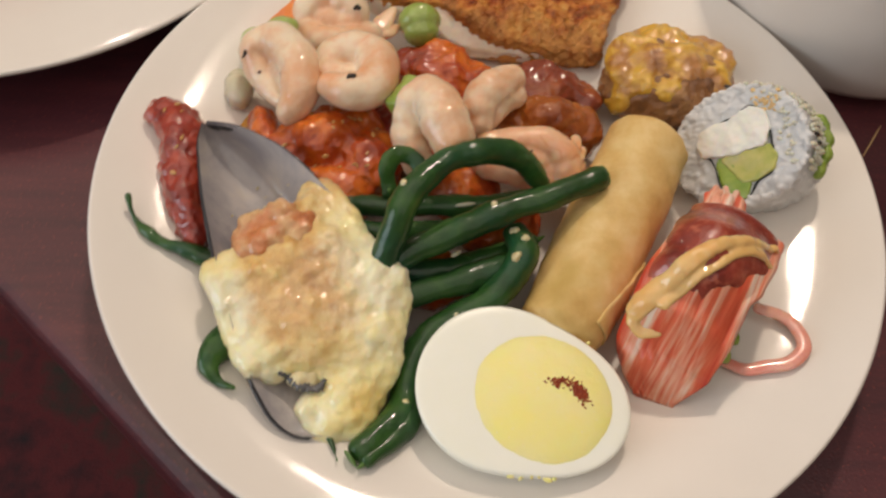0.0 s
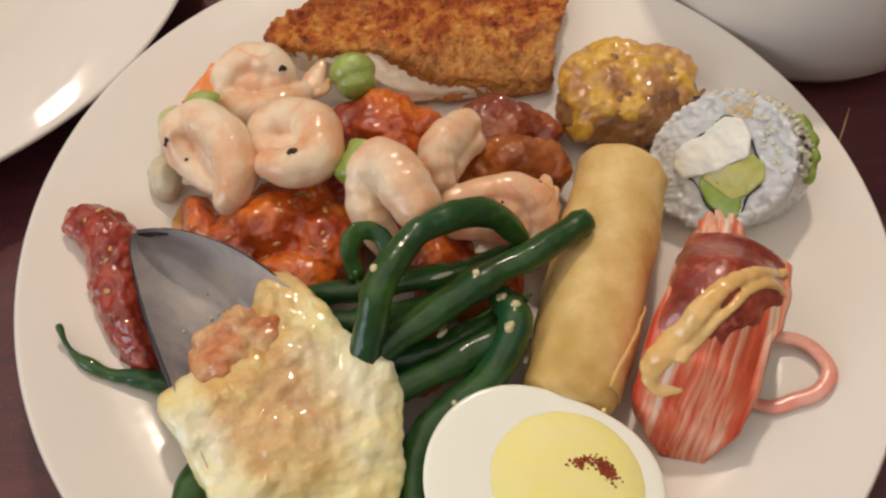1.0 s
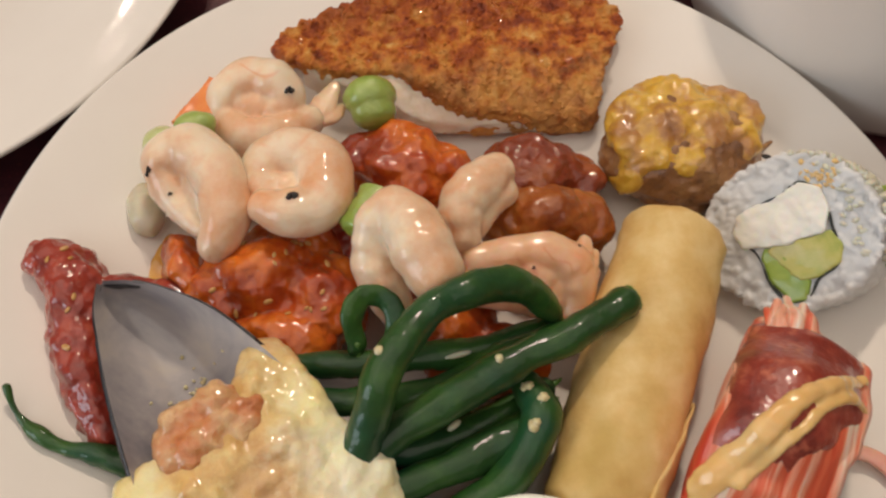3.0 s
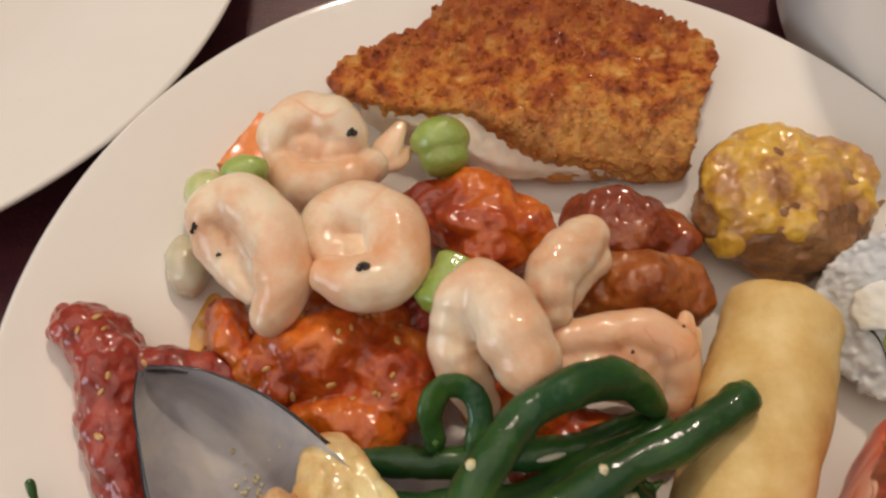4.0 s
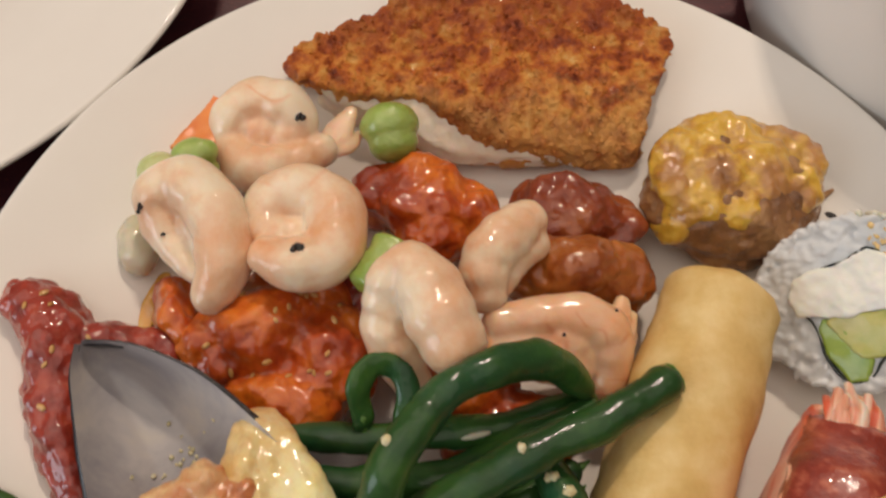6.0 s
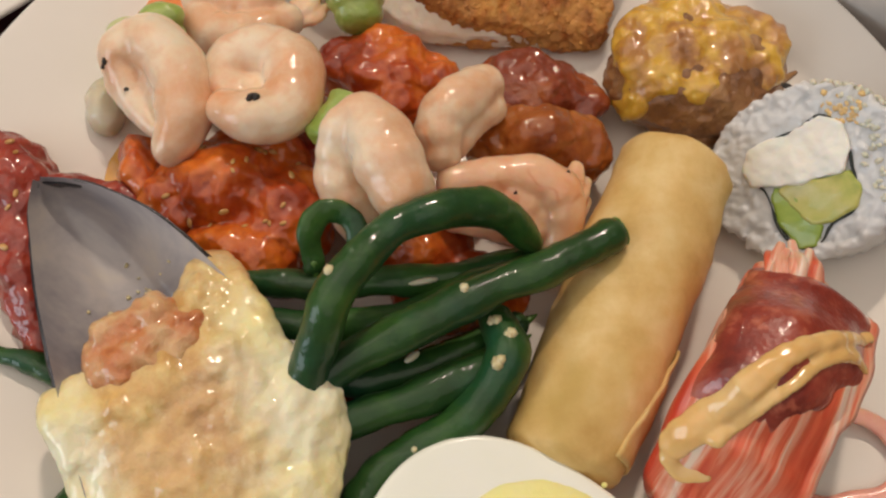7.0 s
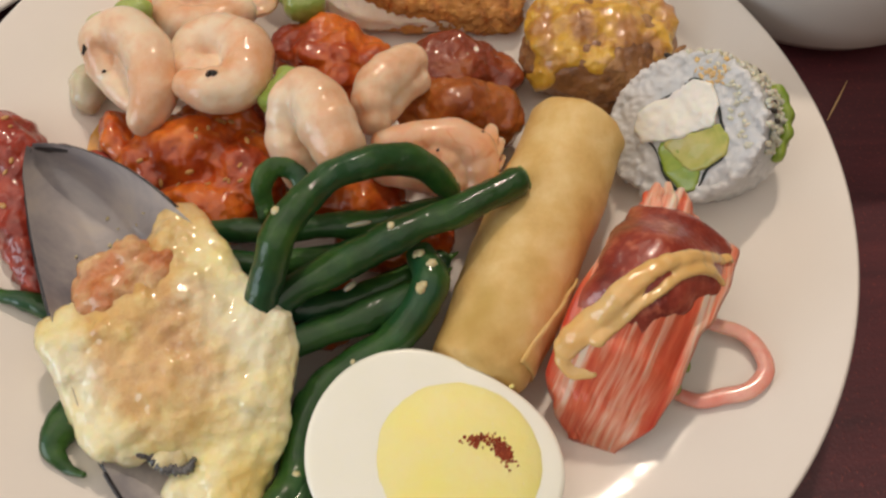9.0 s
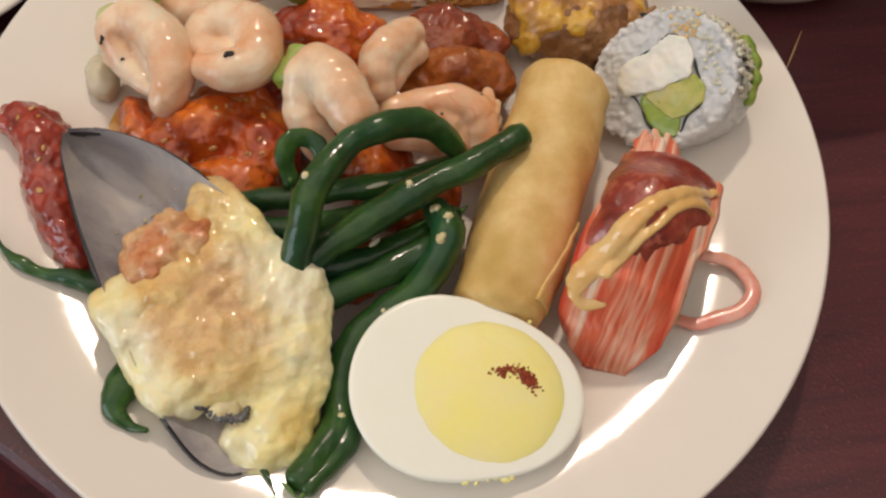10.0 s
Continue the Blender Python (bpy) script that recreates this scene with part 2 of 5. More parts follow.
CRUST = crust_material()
FISH = stuff("white_fish_flesh", [(0.3, (0.78, 0.60, 0.42)), (0.55, (0.88, 0.78, 0.66)), (0.8, (0.72, 0.46, 0.20))], 90, 0.35, bump=(200, 0.5), sss=0.3, coat=0.2)
CAP = stuff("mushroom_skin", [(0.3, (0.12, 0.045, 0.016)), (0.52, (0.26, 0.11, 0.034)), (0.72, (0.45, 0.24, 0.09))], 90, 0.40, bump=(520, 0.9), fine=(260, 0.55, 0.75, (0.11, 0.040, 0.016)), coat=0.5, wet=(400, 0.22))
CHEDDAR = stuff("melted_cheese", [(0.32, (0.24, 0.09, 0.022)), (0.42, (0.44, 0.19, 0.04)), (0.51, (0.66, 0.37, 0.035)), (0.62, (0.73, 0.45, 0.05)), (0.74, (0.56, 0.31, 0.14))], 90, 0.40, bump=(420, 0.5), fine=(50, 0.50, 0.64, (0.44, 0.20, 0.06)), sss=0.2, coat=1.0, wet=(380, 0.25))
RICE = stuff("steamed_rice", [(0.3, (0.61, 0.63, 0.64)), (0.7, (0.72, 0.73, 0.73))], 120, 0.4, bump=(700, 0.1), sss=0.7, sss_radius=(1, 0.95, 0.9), coat=0.3)
NORI = stuff("nori", [(0.3, (0.006, 0.010, 0.010)), (0.7, (0.018, 0.028, 0.024))], 300, 0.4, bump=(500, 0.5))
CREAM = stuff("cream_cheese", [(0.3, (0.86, 0.84, 0.75)), (0.7, (0.89, 0.87, 0.79))], 120, 0.45, bump=(160, 0.4), sss=0.25, coat=0.1)
AVOCADO = stuff("avocado_flesh", [(0.30, (0.26, 0.34, 0.04)), (0.44, (0.46, 0.46, 0.11)), (0.62, (0.62, 0.55, 0.22))], 75, 0.4, bump=(260, 0.2), sss=0.2, coat=0.2)
AVO_GREEN = stuff("avocado_green", [(0.3, (0.16, 0.28, 0.02)), (0.7, (0.34, 0.44, 0.07))], 160, 0.3, bump=(260, 0.3), sss=0.1, coat=0.3)
WRAPPER = stuff("fried_wrapper", [(0.28, (0.57, 0.35, 0.11)), (0.48, (0.70, 0.48, 0.18)), (0.70, (0.80, 0.61, 0.29))], 95, 0.52, detail=7, bump=(230, 0.4), fine=(30, 0.55, 0.75, (0.50, 0.34, 0.09)), sss=0.08, rough_var=0.08, spec=0.35)
EGG_WHITE = stuff("egg_white", [(0.3, (0.91, 0.94, 0.82)), (0.7, (0.94, 0.96, 0.88))], 40, 0.28, bump=(110, 0.12), sss=0.12, sss_radius=(1, 0.95, 0.8), coat=0.3)
YOLK = stuff("egg_yolk", [(0.3, (0.92, 0.85, 0.28)), (0.7, (0.92, 0.85, 0.41))], 110, 0.5, detail=7, bump=(380, 0.3), fine=(700, 0.62, 0.8, (0.92, 0.85, 0.50)), sss=0.25)
PAPRIKA = stuff("paprika", [(0.3, (0.22, 0.025, 0.010)), (0.7, (0.42, 0.08, 0.02))], 900, 0.6)
SHELL_IN = stuff("mussel_nacre", [(0.30, (0.18, 0.18, 0.22)), (0.44, (0.32, 0.31, 0.34)), (0.58, (0.50, 0.47, 0.47)), (0.74, (0.66, 0.60, 0.48))], 30, 0.22, bump=(150, 0.15), coat=0.6, distortion=0.6)
SHELL_OUT = stuff("mussel_shell", [(0.3, (0.008, 0.009, 0.013)), (0.6, (0.035, 0.034, 0.040)), (0.8, (0.11, 0.09, 0.06))], 180, 0.3, bump=(300, 0.6), coat=0.4)
MEAT = stuff("mussel_meat", [(0.30, (0.40, 0.12, 0.035)), (0.44, (0.62, 0.22, 0.07)), (0.56, (0.64, 0.34, 0.15)), (0.72, (0.78, 0.54, 0.27))], 120, 0.45, bump=(480, 0.8), sss=0.3, coat=0.9, wet=(320, 0.38))
MANTLE = stuff("mussel_mantle", [(0.3, (0.03, 0.03, 0.035)), (0.6, (0.14, 0.14, 0.14)), (0.8, (0.36, 0.33, 0.26))], 260, 0.3, bump=(400, 0.6), coat=0.5)
MAYO = stuff("spicy_mayonnaise", [(0.3, (0.80, 0.47, 0.16)), (0.7, (0.86, 0.58, 0.25))], 110, 0.22, bump=(300, 0.2), sss=0.2, coat=0.5)
EEL_SAUCE = stuff("brown_red_sauce", [(0.32, (0.15, 0.018, 0.014)), (0.52, (0.30, 0.040, 0.022)), (0.72, (0.48, 0.11, 0.06))], 120, 0.35, bump=(300, 0.6), fine=(240, 0.55, 0.72, (0.50, 0.14, 0.08)), sss=0.1, coat=0.9, wet=(360, 0.35))
PINK = stuff("pickled_pink", [(0.3, (0.80, 0.26, 0.20)), (0.6, (0.86, 0.44, 0.36)), (0.8, (0.85, 0.55, 0.30))], 130, 0.25, bump=(300, 0.2), sss=0.3, coat=0.4)
PEPPER = stuff("black_pepper", [(0.3, (0.010, 0.009, 0.008)), (0.7, (0.05, 0.04, 0.035))], 900, 0.5, bump=(900, 0.6))
SESAME = stuff("sesame_seed", [(0.3, (0.50, 0.24, 0.06)), (0.7, (0.68, 0.42, 0.15))], 300, 0.3, coat=0.4)
GARLIC = stuff("minced_garlic", [(0.3, (0.62, 0.50, 0.24)), (0.7, (0.80, 0.72, 0.46))], 400, 0.35, sss=0.2)
CRISP = stuff("pale_crisp_crumb", [(0.3, (0.62, 0.58, 0.44)), (0.7, (0.76, 0.73, 0.60))], 300, 0.45, sss=0.3)
OIL = stuff("sauce_smear", [(0.3, (0.66, 0.30, 0.04)), (0.7, (0.80, 0.46, 0.10))], 150, 0.15, sss=0.1, coat=1.0)
CARPET = stuff("dark_red_carpet", [(0.3, (0.020, 0.010, 0.014)), (0.50, (0.11, 0.016, 0.020)), (0.66, (0.030, 0.030, 0.024)), (0.8, (0.16, 0.03, 0.03))], 14, 0.9, bump=(300, 1.0))
PAINT = stuff("painted_wall", [(0.3, (0.60, 0.50, 0.40)), (0.7, (0.64, 0.54, 0.44))], 5, 0.7, bump=(120, 0.2))
CEILING = stuff("ceiling_paint", [(0.3, (0.76, 0.72, 0.66)), (0.7, (0.80, 0.76, 0.70))], 6, 0.8, bump=(120, 0.2))
TOOTHPICK = stuff("bare_wood", [(0.3, (0.50, 0.30, 0.14)), (0.7, (0.66, 0.44, 0.22))], 300, 0.6)


# ---- building: all shapes are given in millimetres ----
BASES = {}


def to_mesh(name, verts, faces, smooth=True):
    me = bpy.data.meshes.new(name)
    me.from_pydata([tuple(v) for v in verts], [], faces)
    me.polygons.foreach_set("use_smooth", [smooth] * len(me.polygons))
    me.update()
    return me


def thing(name, base, label, category, group="", kind=""):
    """An Empty at the base of a thing (millimetres)."""
    ob = new(name)
    ob.empty_display_size = 0.01
    ob.location = Vector(base) * 0.001
    BASES[ob] = Vector(base)
    return tagged(ob, label, category, group, kind)


def part(name, me, material, parent, label="", kind=""):
    """A mesh in world millimetres, as one object under a thing or a part."""
    at = BASES[parent]
    co = np.empty(len(me.vertices) * 3)
    me.vertices.foreach_get("co", co)
    co = (co.reshape(-1, 3) - np.array(at)) * 0.001
    me.vertices.foreach_set("co", co.ravel())
    me.update()
    me.materials.append(material)
    ob = new(name, me)
    ob.parent = parent
    BASES[ob] = at
    return tagged(ob, label, "", "", kind)


def single(name, me, material, label, category, group="", kind=""):
    """A thing of one mesh; its origin is at the middle of its foot."""
    co = np.empty(len(me.vertices) * 3)
    me.vertices.foreach_get("co", co)
    co = co.reshape(-1, 3)
    at = np.array([*(co[:, :2].min(0) + co[:, :2].max(0)) / 2, co[:, 2].min()])
    me.vertices.foreach_set("co", ((co - at) * 0.001).ravel())
    me.update()
    me.materials.append(material)
    ob = new(name, me)
    ob.location = at * 0.001
    BASES[ob] = Vector(at)
    return tagged(ob, label, category, group, kind)


def lathe(name, profile, centre, segs=128):
    verts, faces, n = [], [], len(profile)
    for i in range(segs):
        a = 2 * math.pi * i / segs
        for r, z in profile:
            verts.append((centre[0] + r * math.cos(a), centre[1] + r * math.sin(a), centre[2] + z))
    for i in range(segs):
        j = (i + 1) % segs
        for k in range(n - 1):
            faces.append((i * n + k, j * n + k, j * n + k + 1, i * n + k + 1))
    return to_mesh(name, verts, faces)


def spline(points, steps):
    """Catmull-Rom through points of any dimension."""
    p = [np.array(q, float) for q in points]
    p = [2 * p[0] - p[1], *p, 2 * p[-1] - p[-2]]
    out = []
    for i in range(1, len(p) - 2):
        for k in range(steps):
            t = k / steps
            a, b, c, d = p[i - 1:i + 3]
            out.append(0.5 * (2 * b + (c - a) * t + (2 * a - 5 * b + 4 * c - d) * t * t + (3 * b - a - 3 * c + d) * t ** 3))
    out.append(p[-2])
    return out


def tube(points, radii, segs=14, steps=6, flat=1.0, ends=(True, True), up=(0, 0, 1), ripple=0.0, waves=6, blunt=0.8):
    """A round or flattened tube along a smooth line, with rounded ends. Returns verts, faces."""
    path = spline([(*p, r) for p, r in zip(points, radii)], steps)
    rows = []
    first, last = path[0], path[-1]
    d0 = (path[0][:3] - path[1][:3])
    d0 = d0 / np.linalg.norm(d0)
    d1 = (path[-1][:3] - path[-2][:3])
    d1 = d1 / np.linalg.norm(d1)
    caps = [math.radians(a) for a in (84, 62, 40, 20)]
    if ends[0]:
        rows += [(first[:3] + d0 * first[3] * math.sin(a) * blunt, first[3] * math.cos(a)) for a in caps]
    rows += [(q[:3], q[3]) for q in path]
    if ends[1]:
        rows += [(last[:3] + d1 * last[3] * math.sin(a) * blunt, last[3] * math.cos(a)) for a in reversed(caps)]
    verts, faces = [], []
    side = None
    n = len(rows)
    for i, (c, r) in enumerate(rows):
        t = rows[min(i + 1, n - 1)][0] - rows[max(i - 1, 0)][0]
        t = t / (np.linalg.norm(t) + 1e-9)
        if side is None:
            side = np.cross(t, np.array(up, float))
            if np.linalg.norm(side) < 1e-3:
                side = np.cross(t, (1.0, 0, 0))
        side = side - t * side.dot(t)
        side = side / (np.linalg.norm(side) + 1e-9)
        nrm = np.cross(side, t)
        rr = r * (1 + ripple * math.sin(2 * math.pi * waves * i / n))
        for k in range(segs):
            a = 2 * math.pi * k / segs
            verts.append(c + side * (rr * math.cos(a)) + nrm * (rr * flat * math.sin(a)))
    for i in range(n - 1):
        for k in range(segs):
            j = (k + 1) % segs
            faces.append((i * segs + k, i * segs + j, (i + 1) * segs + j, (i + 1) * segs + k))
    faces.append(tuple(reversed(range(segs))))
    faces.append(tuple(range((n - 1) * segs, n * segs)))
    return verts, faces


def ball(centre, radii, turn=(0, 0, 0), sub=3):
    """A turned ellipsoid. Returns verts, faces."""
    bm = bmesh.new()
    bmesh.ops.create_icosphere(bm, subdivisions=sub, radius=1.0)
    m = Matrix.LocRotScale(Vector(centre), Euler([radians(a) for a in turn]), Vector(radii))
    bm.transform(m)
    out = [tuple(v.co) for v in bm.verts], [tuple(v.index for v in f.verts) for f in bm.faces]
    bm.free()
    return out


def slab(outline, z0, z1, tilt=(0, 0)):
    """A prism over an outline (counter-clockwise). tilt: rise of its top and foot per mm along x and y."""
    n = len(outline)
    cx, cy = sum(p[0] for p in outline) / n, sum(p[1] for p in outline) / n
    lift = [(p[0] - cx) * tilt[0] + (p[1] - cy) * tilt[1] for p in outline]
    verts = [(p[0], p[1], z0 + h) for p, h in zip(outline, lift)] + [(p[0], p[1], z1 + h) for p, h in zip(outline, lift)]
    faces = [tuple(reversed(range(n))), tuple(range(n, 2 * n))]
    faces += [(i, (i + 1) % n, n + (i + 1) % n, n + i) for i in range(n)]
    return verts, faces


def gathered(name, pieces):
    verts, faces = [], []
    for v, f in pieces:
        k = len(verts)
        verts += [tuple(p) for p in v]
        faces += [tuple(i + k for i in q) for q in f]
    return to_mesh(name, verts, faces)


def fused(name, pieces, voxel=0.8, smooth=4, bumps=(), seed=0.0):
    """Closed pieces melted into one skin; bumps: (height, size) of lumps in millimetres."""
    temp = new("temp", gathered("temp", pieces))
    r = temp.modifiers.new("melt", "REMESH")
    r.mode, r.voxel_size = "VOXEL", voxel
    s = temp.modifiers.new("soften", "SMOOTH")
    s.factor, s.iterations = 0.5, smooth
    me = bpy.data.meshes.new_from_object(temp.evaluated_get(bpy.context.evaluated_depsgraph_get()))
    old = temp.data
    bpy.data.objects.remove(temp)
    bpy.data.meshes.remove(old)
    me.name = name
    roughen(me, bumps, seed)
    me.polygons.foreach_set("use_smooth", [True] * len(me.polygons))
    return me


def roughen(me, bumps, seed=0.0):
    if not bumps:
        return me
    off = Vector((seed * 7.3, seed * 3.1, seed * 5.7))
    moved = []
    for v in me.vertices:
        h = 0.0
        for height, size in bumps:
            h += height * noise.noise((v.co + off) / size)
        moved.append(v.co + v.normal * h)
    for v, c in zip(me.vertices, moved):
        v.co = c
    me.update()
    return me


def tree_of(*meshes):
    verts, faces = [], []
    for me in meshes:
        k = len(verts)
        verts += [v.co.copy() for v in me.vertices]
        faces += [tuple(i + k for i in p.vertices) for p in me.polygons]
    return BVHTree.FromPolygons(verts, faces)


def top_of(tree, x, y, default=10.0):
    hit = tree.ray_cast(Vector((x, y, 100)), Vector((0, 0, -1)))
    return (hit[0], hit[1]) if hit[0] else (Vector((x, y, default)), Vector((0, 0, 1)))


def draped(tree, xy, lift):
    return [tuple(top_of(tree, x, y)[0] + Vector((0, 0, lift))) for x, y in xy]


def crumbs(name, tree, spots, size, seed, squash=0.6, long=1.0):
    """Small grains that lie on a surface at the spots given."""
    rng = random.Random(seed)
    pieces = []
    for x, y in spots:
        at, nrm = top_of(tree, x, y)
        s = size * rng.uniform(0.6, 1.3)
        pieces.append(ball(at + nrm * s * 0.25, (s * long, s, s * squash), (rng.uniform(-30, 30), rng.uniform(-30, 30), rng.uniform(0, 180)), 1))
    return gathered(name, pieces)


# ---- the room round the table ----
def room():
    def wall(name, verts, material):
        me = to_mesh(name, [Vector(v) * 0.001 for v in verts], [(0, 1, 2, 3), (7, 6, 5, 4), (0, 4, 5, 1), (1, 5, 6, 2), (2, 6, 7, 3), (3, 7, 4, 0)], False)
        me.materials.append(material)
        return tagged(new(name, me), "", "", "", "structure")

    def box(x0, y0, z0, x1, y1, z1):
        return [(x0, y0, z0), (x0, y1, z0), (x1, y1, z0), (x1, y0, z0), (x0, y0, z1), (x0, y1, z1), (x1, y1, z1), (x1, y0, z1)]

    wall("floor", box(-3000, -3000, -850, 3000, 3000, -750), CARPET)
    wall("ceiling", box(-3000, -3000, 1950, 3000, 3000, 2050), CEILING)
    wall("wall_north", box(-3000, 3000, -850, 3000, 3100, 2050), PAINT)
    wall("wall_south", box(-3000, -3100, -850, 3000, -3000, 2050), PAINT)
    wall("wall_east", box(3000, -3100, -850, 3100, 3100, 2050), PAINT)
    wall("wall_west", box(-3100, -3100, -850, -3000, 3100, 2050), PAINT)


room()


def table():
    """A table whose long front edge runs slantwise past the plate."""
    t = thing("table", (0, 0, -750), "dark red-brown stained wooden restaurant table with a rounded edge", "table")
    along, out = np.array((0.73, -0.683)), np.array((-0.683, -0.73))
    edge = 120.0
    # the section of the top from the far side to the rounded front edge: distance outwards, height
    section = [(-1100, 0), (edge - 6, 0), (edge - 3.4, -0.4), (edge - 1.4, -1.3), (edge - 0.4, -2.8), (edge, -5), (edge, -24), (edge - 3, -28), (-1100, -28)]
    verts, faces = [], []
    cuts = [-600, -300, -150, 0, 150, 300, 900]
    for s in cuts:
        for d, z in section:
            q = along * s + out * d
            verts.append((q[0], q[1], z))
    n = len(section)
    for i in range(len(cuts) - 1):
        for k in range(n):
            j = (k + 1) % n
            faces.append((i * n + k, i * n + j, (i + 1) * n + j, (i + 1) * n + k))
    faces.append(tuple(range(n)))
    faces.append(tuple(reversed(range((len(cuts) - 1) * n, len(cuts) * n))))
    me = to_mesh("tabletop", verts, faces, False)
    part("tabletop", me, WOOD, t)
    q = along * 150 + out * -500
    part("pedestal", lathe("pedestal", [(0, -750), (280, -750), (275, -735), (60, -715), (45, -700), (45, -60), (90, -28), (0, -28)], (q[0], q[1], 0), 32), WOOD, t)


table()

# the height of the plate's upper face at each radius
PLATE_TOP = [(0, 6.0), (30, 6.0), (50, 6.2), (60, 7.7), (70, 11.0), (80, 14.3), (90, 17.1), (100, 19.4), (108, 20.9), (112.4, 21.7), (114.2, 21.95)]


def plate_height(x, y):
    r = math.hypot(x, y)
    for (a, za), (b, zb) in zip(PLATE_TOP, PLATE_TOP[1:]):
        if r <= b:
            return za + (zb - za) * (r - a) / (b - a)
    return 22.0


def plate(centre, label):
    under = [(115.0, 21.4), (114.6, 20.2), (112, 18.8), (101, 14.6), (88, 11.0), (76, 6.6), (66, 2.4), (64.5, 0.0), (61.5, 0.0), (60.5, 2.2), (0, 2.6)]
    prof = [tuple(p[:2]) for p in spline(PLATE_TOP, 4)] + under
    me = lathe("dinner_plate", prof, (centre[0], centre[1], 0), 192)
    return single("dinner_plate", me, CERAMIC, label, "plate", "dinner plates")


plate((0, 0), "round cream-white glazed dinner plate loaded with buffet food")
plate((-179.6, 143.0), "cream-white glazed dinner plate touching the full plate's rim")


def crock():
    c = (138.0, 107.0, 0)
    t = thing("soup_bowl", (c[0], c[1], 0), "deep white ceramic bowl with fine dark specks standing on the table", "bowl")
    prof = [(0, 0.0), (44, 0.0), (50, 0.8), (55, 3.5), (57.6, 8), (58.8, 16), (59.6, 30), (60.4, 48), (61.6, 60), (62.4, 63), (62.2, 64.7), (60.8, 65.5), (59, 64.5), (57.6, 60), (56.6, 30), (55, 14), (48, 7), (0, 5)]
    part("bowl_body", lathe("bowl_body", prof, c, 128), CERAMIC, t)
    v, f = tube([(88, 132, 38), (73, 130, 37), (60, 123, 35), (62, 113, 34), (74, 107, 33), (86, 105, 33)], [7, 7, 7, 7, 7, 7], 18, 8, 0.5)
    part("lug_handle", to_mesh("lug_handle", v, f), CERAMIC, t)
    return t


crock()

# ---- the food ----
def shrimp(limbs, tail=None, material=SHRIMP, label="curled pink-white cooked shrimp on the plate", seed=0.0, base=None):
    """limbs: (points, radii) of the body, melted into one; tail: points of the tail fan."""
    pts = [p for limb, _ in limbs for p in limb]
    low = min(p[2] for p in pts)
    t = thing("shrimp", base or (pts[0][0], pts[0][1], low - 5), label, "shrimp", "shrimp")
    pieces = [tube(p, r, 20, 8, 1.0, ripple=0.03, waves=6) for p, r in limbs]
    body = fused("shrimp_body", pieces, 0.55, 4, [(0.35, 6.0), (0.12, 2.4)], seed)
    part("shrimp_body", body, material, t)
    if tail:
        part("tail_fan", fused("tail_fan", [tube(p, r, 12, 5, 0.5) for p, r in tail], 0.45, 2, [(0.2, 2.0)], seed), SHRIMP_PINK, t, "orange-pink tail fan")
    return t


shrimp([([(-70, 31, 28), (-71.5, 37.0, 31), (-66.0, 38.6, 33.5), (-60.5, 33.5, 34), (-57.4, 26, 33.5), (-57.6, 19, 31.5), (-60.5, 14.8, 28.5)], [4.4, 5.6, 6.2, 6.4, 6.3, 5.6, 4.2]),
        ([(-72, 33.0, 28), (-68.5, 27.4, 27.5), (-63.5, 21.0, 27)], [4.2, 3.8, 2.6]), ([(-67, 33, 28.5), (-64.5, 29, 28.5), (-63, 25, 27.5)], [4.0, 3.8, 3.0])], label="curled pink-white shrimp with orange streaks, on the glazed chicken", seed=1.0)
shrimp([([(-49.0, 20.5, 35.5), (-43.8, 18.0, 36), (-37.4, 18.6, 36), (-34.4, 23.6, 36), (-35.4, 31.0, 35.5), (-40.2, 35.0, 34.5), (-46.8, 34.6, 33.5), (-50.2, 30.0, 32)], [4.0, 5.4, 6.0, 6.4, 6.4, 6.2, 5.8, 5.0]),
        ([(-49.5, 28, 33), (-46.5, 25.5, 33), (-42, 26.5, 32.5)], [4.4, 4.6, 4.0])], label="tightly curled white shrimp with a black pepper flake", seed=2.0)
shrimp([([(-59.4, 57.0, 22), (-58.0, 62.4, 25.5), (-52.0, 64.8, 27.5), (-45.6, 62.4, 28), (-43.6, 58.0, 26), (-47.5, 55.5, 25)], [4.4, 5.2, 5.6, 5.4, 4.6, 3.4]),
        ([(-55.0, 60.0, 24), (-50.5, 58.0, 24.5), (-46.5, 58.5, 25)], [4.2, 4.6, 3.8]),
        ([(-59.4, 56.5, 22), (-55.5, 50.0, 23), (-49.5, 48.0, 24), (-43.0, 50.4, 24), (-37.5, 54.0, 23.4)], [4.4, 5.4, 5.6, 4.8, 3.6])],
       [([(-37.5, 54.0, 23.4), (-34.2, 58.5, 24), (-31.2, 63.5, 25)], [3.2, 3.4, 1.6]), ([(-37.5, 54.0, 23.4), (-32.5, 55.5, 23), (-29.5, 58.5, 22.5)], [3.0, 2.8, 1.2])], label="pink-white shrimp with its tail against the fried fish", seed=3.0)
shrimp([([(-25.4, 8.6, 36.5), (-23.6, 12.0, 39.5), (-20.0, 12.8, 41), (-16.8, 8.0, 41.5), (-14.8, 2.2, 41.0), (-12.6, -2.6, 39.5)], [4.6, 5.2, 6.0, 6.8, 7.0, 6.2]),
        ([(-24.0, 9.8, 37.0), (-25.4, 5.4, 33), (-23.0, 0.4, 29), (-20.0, -4.0, 24.5)], [4.6, 5.2, 5.0, 4.0])], label="pale thick shrimp standing over the green beans", seed=4.0)
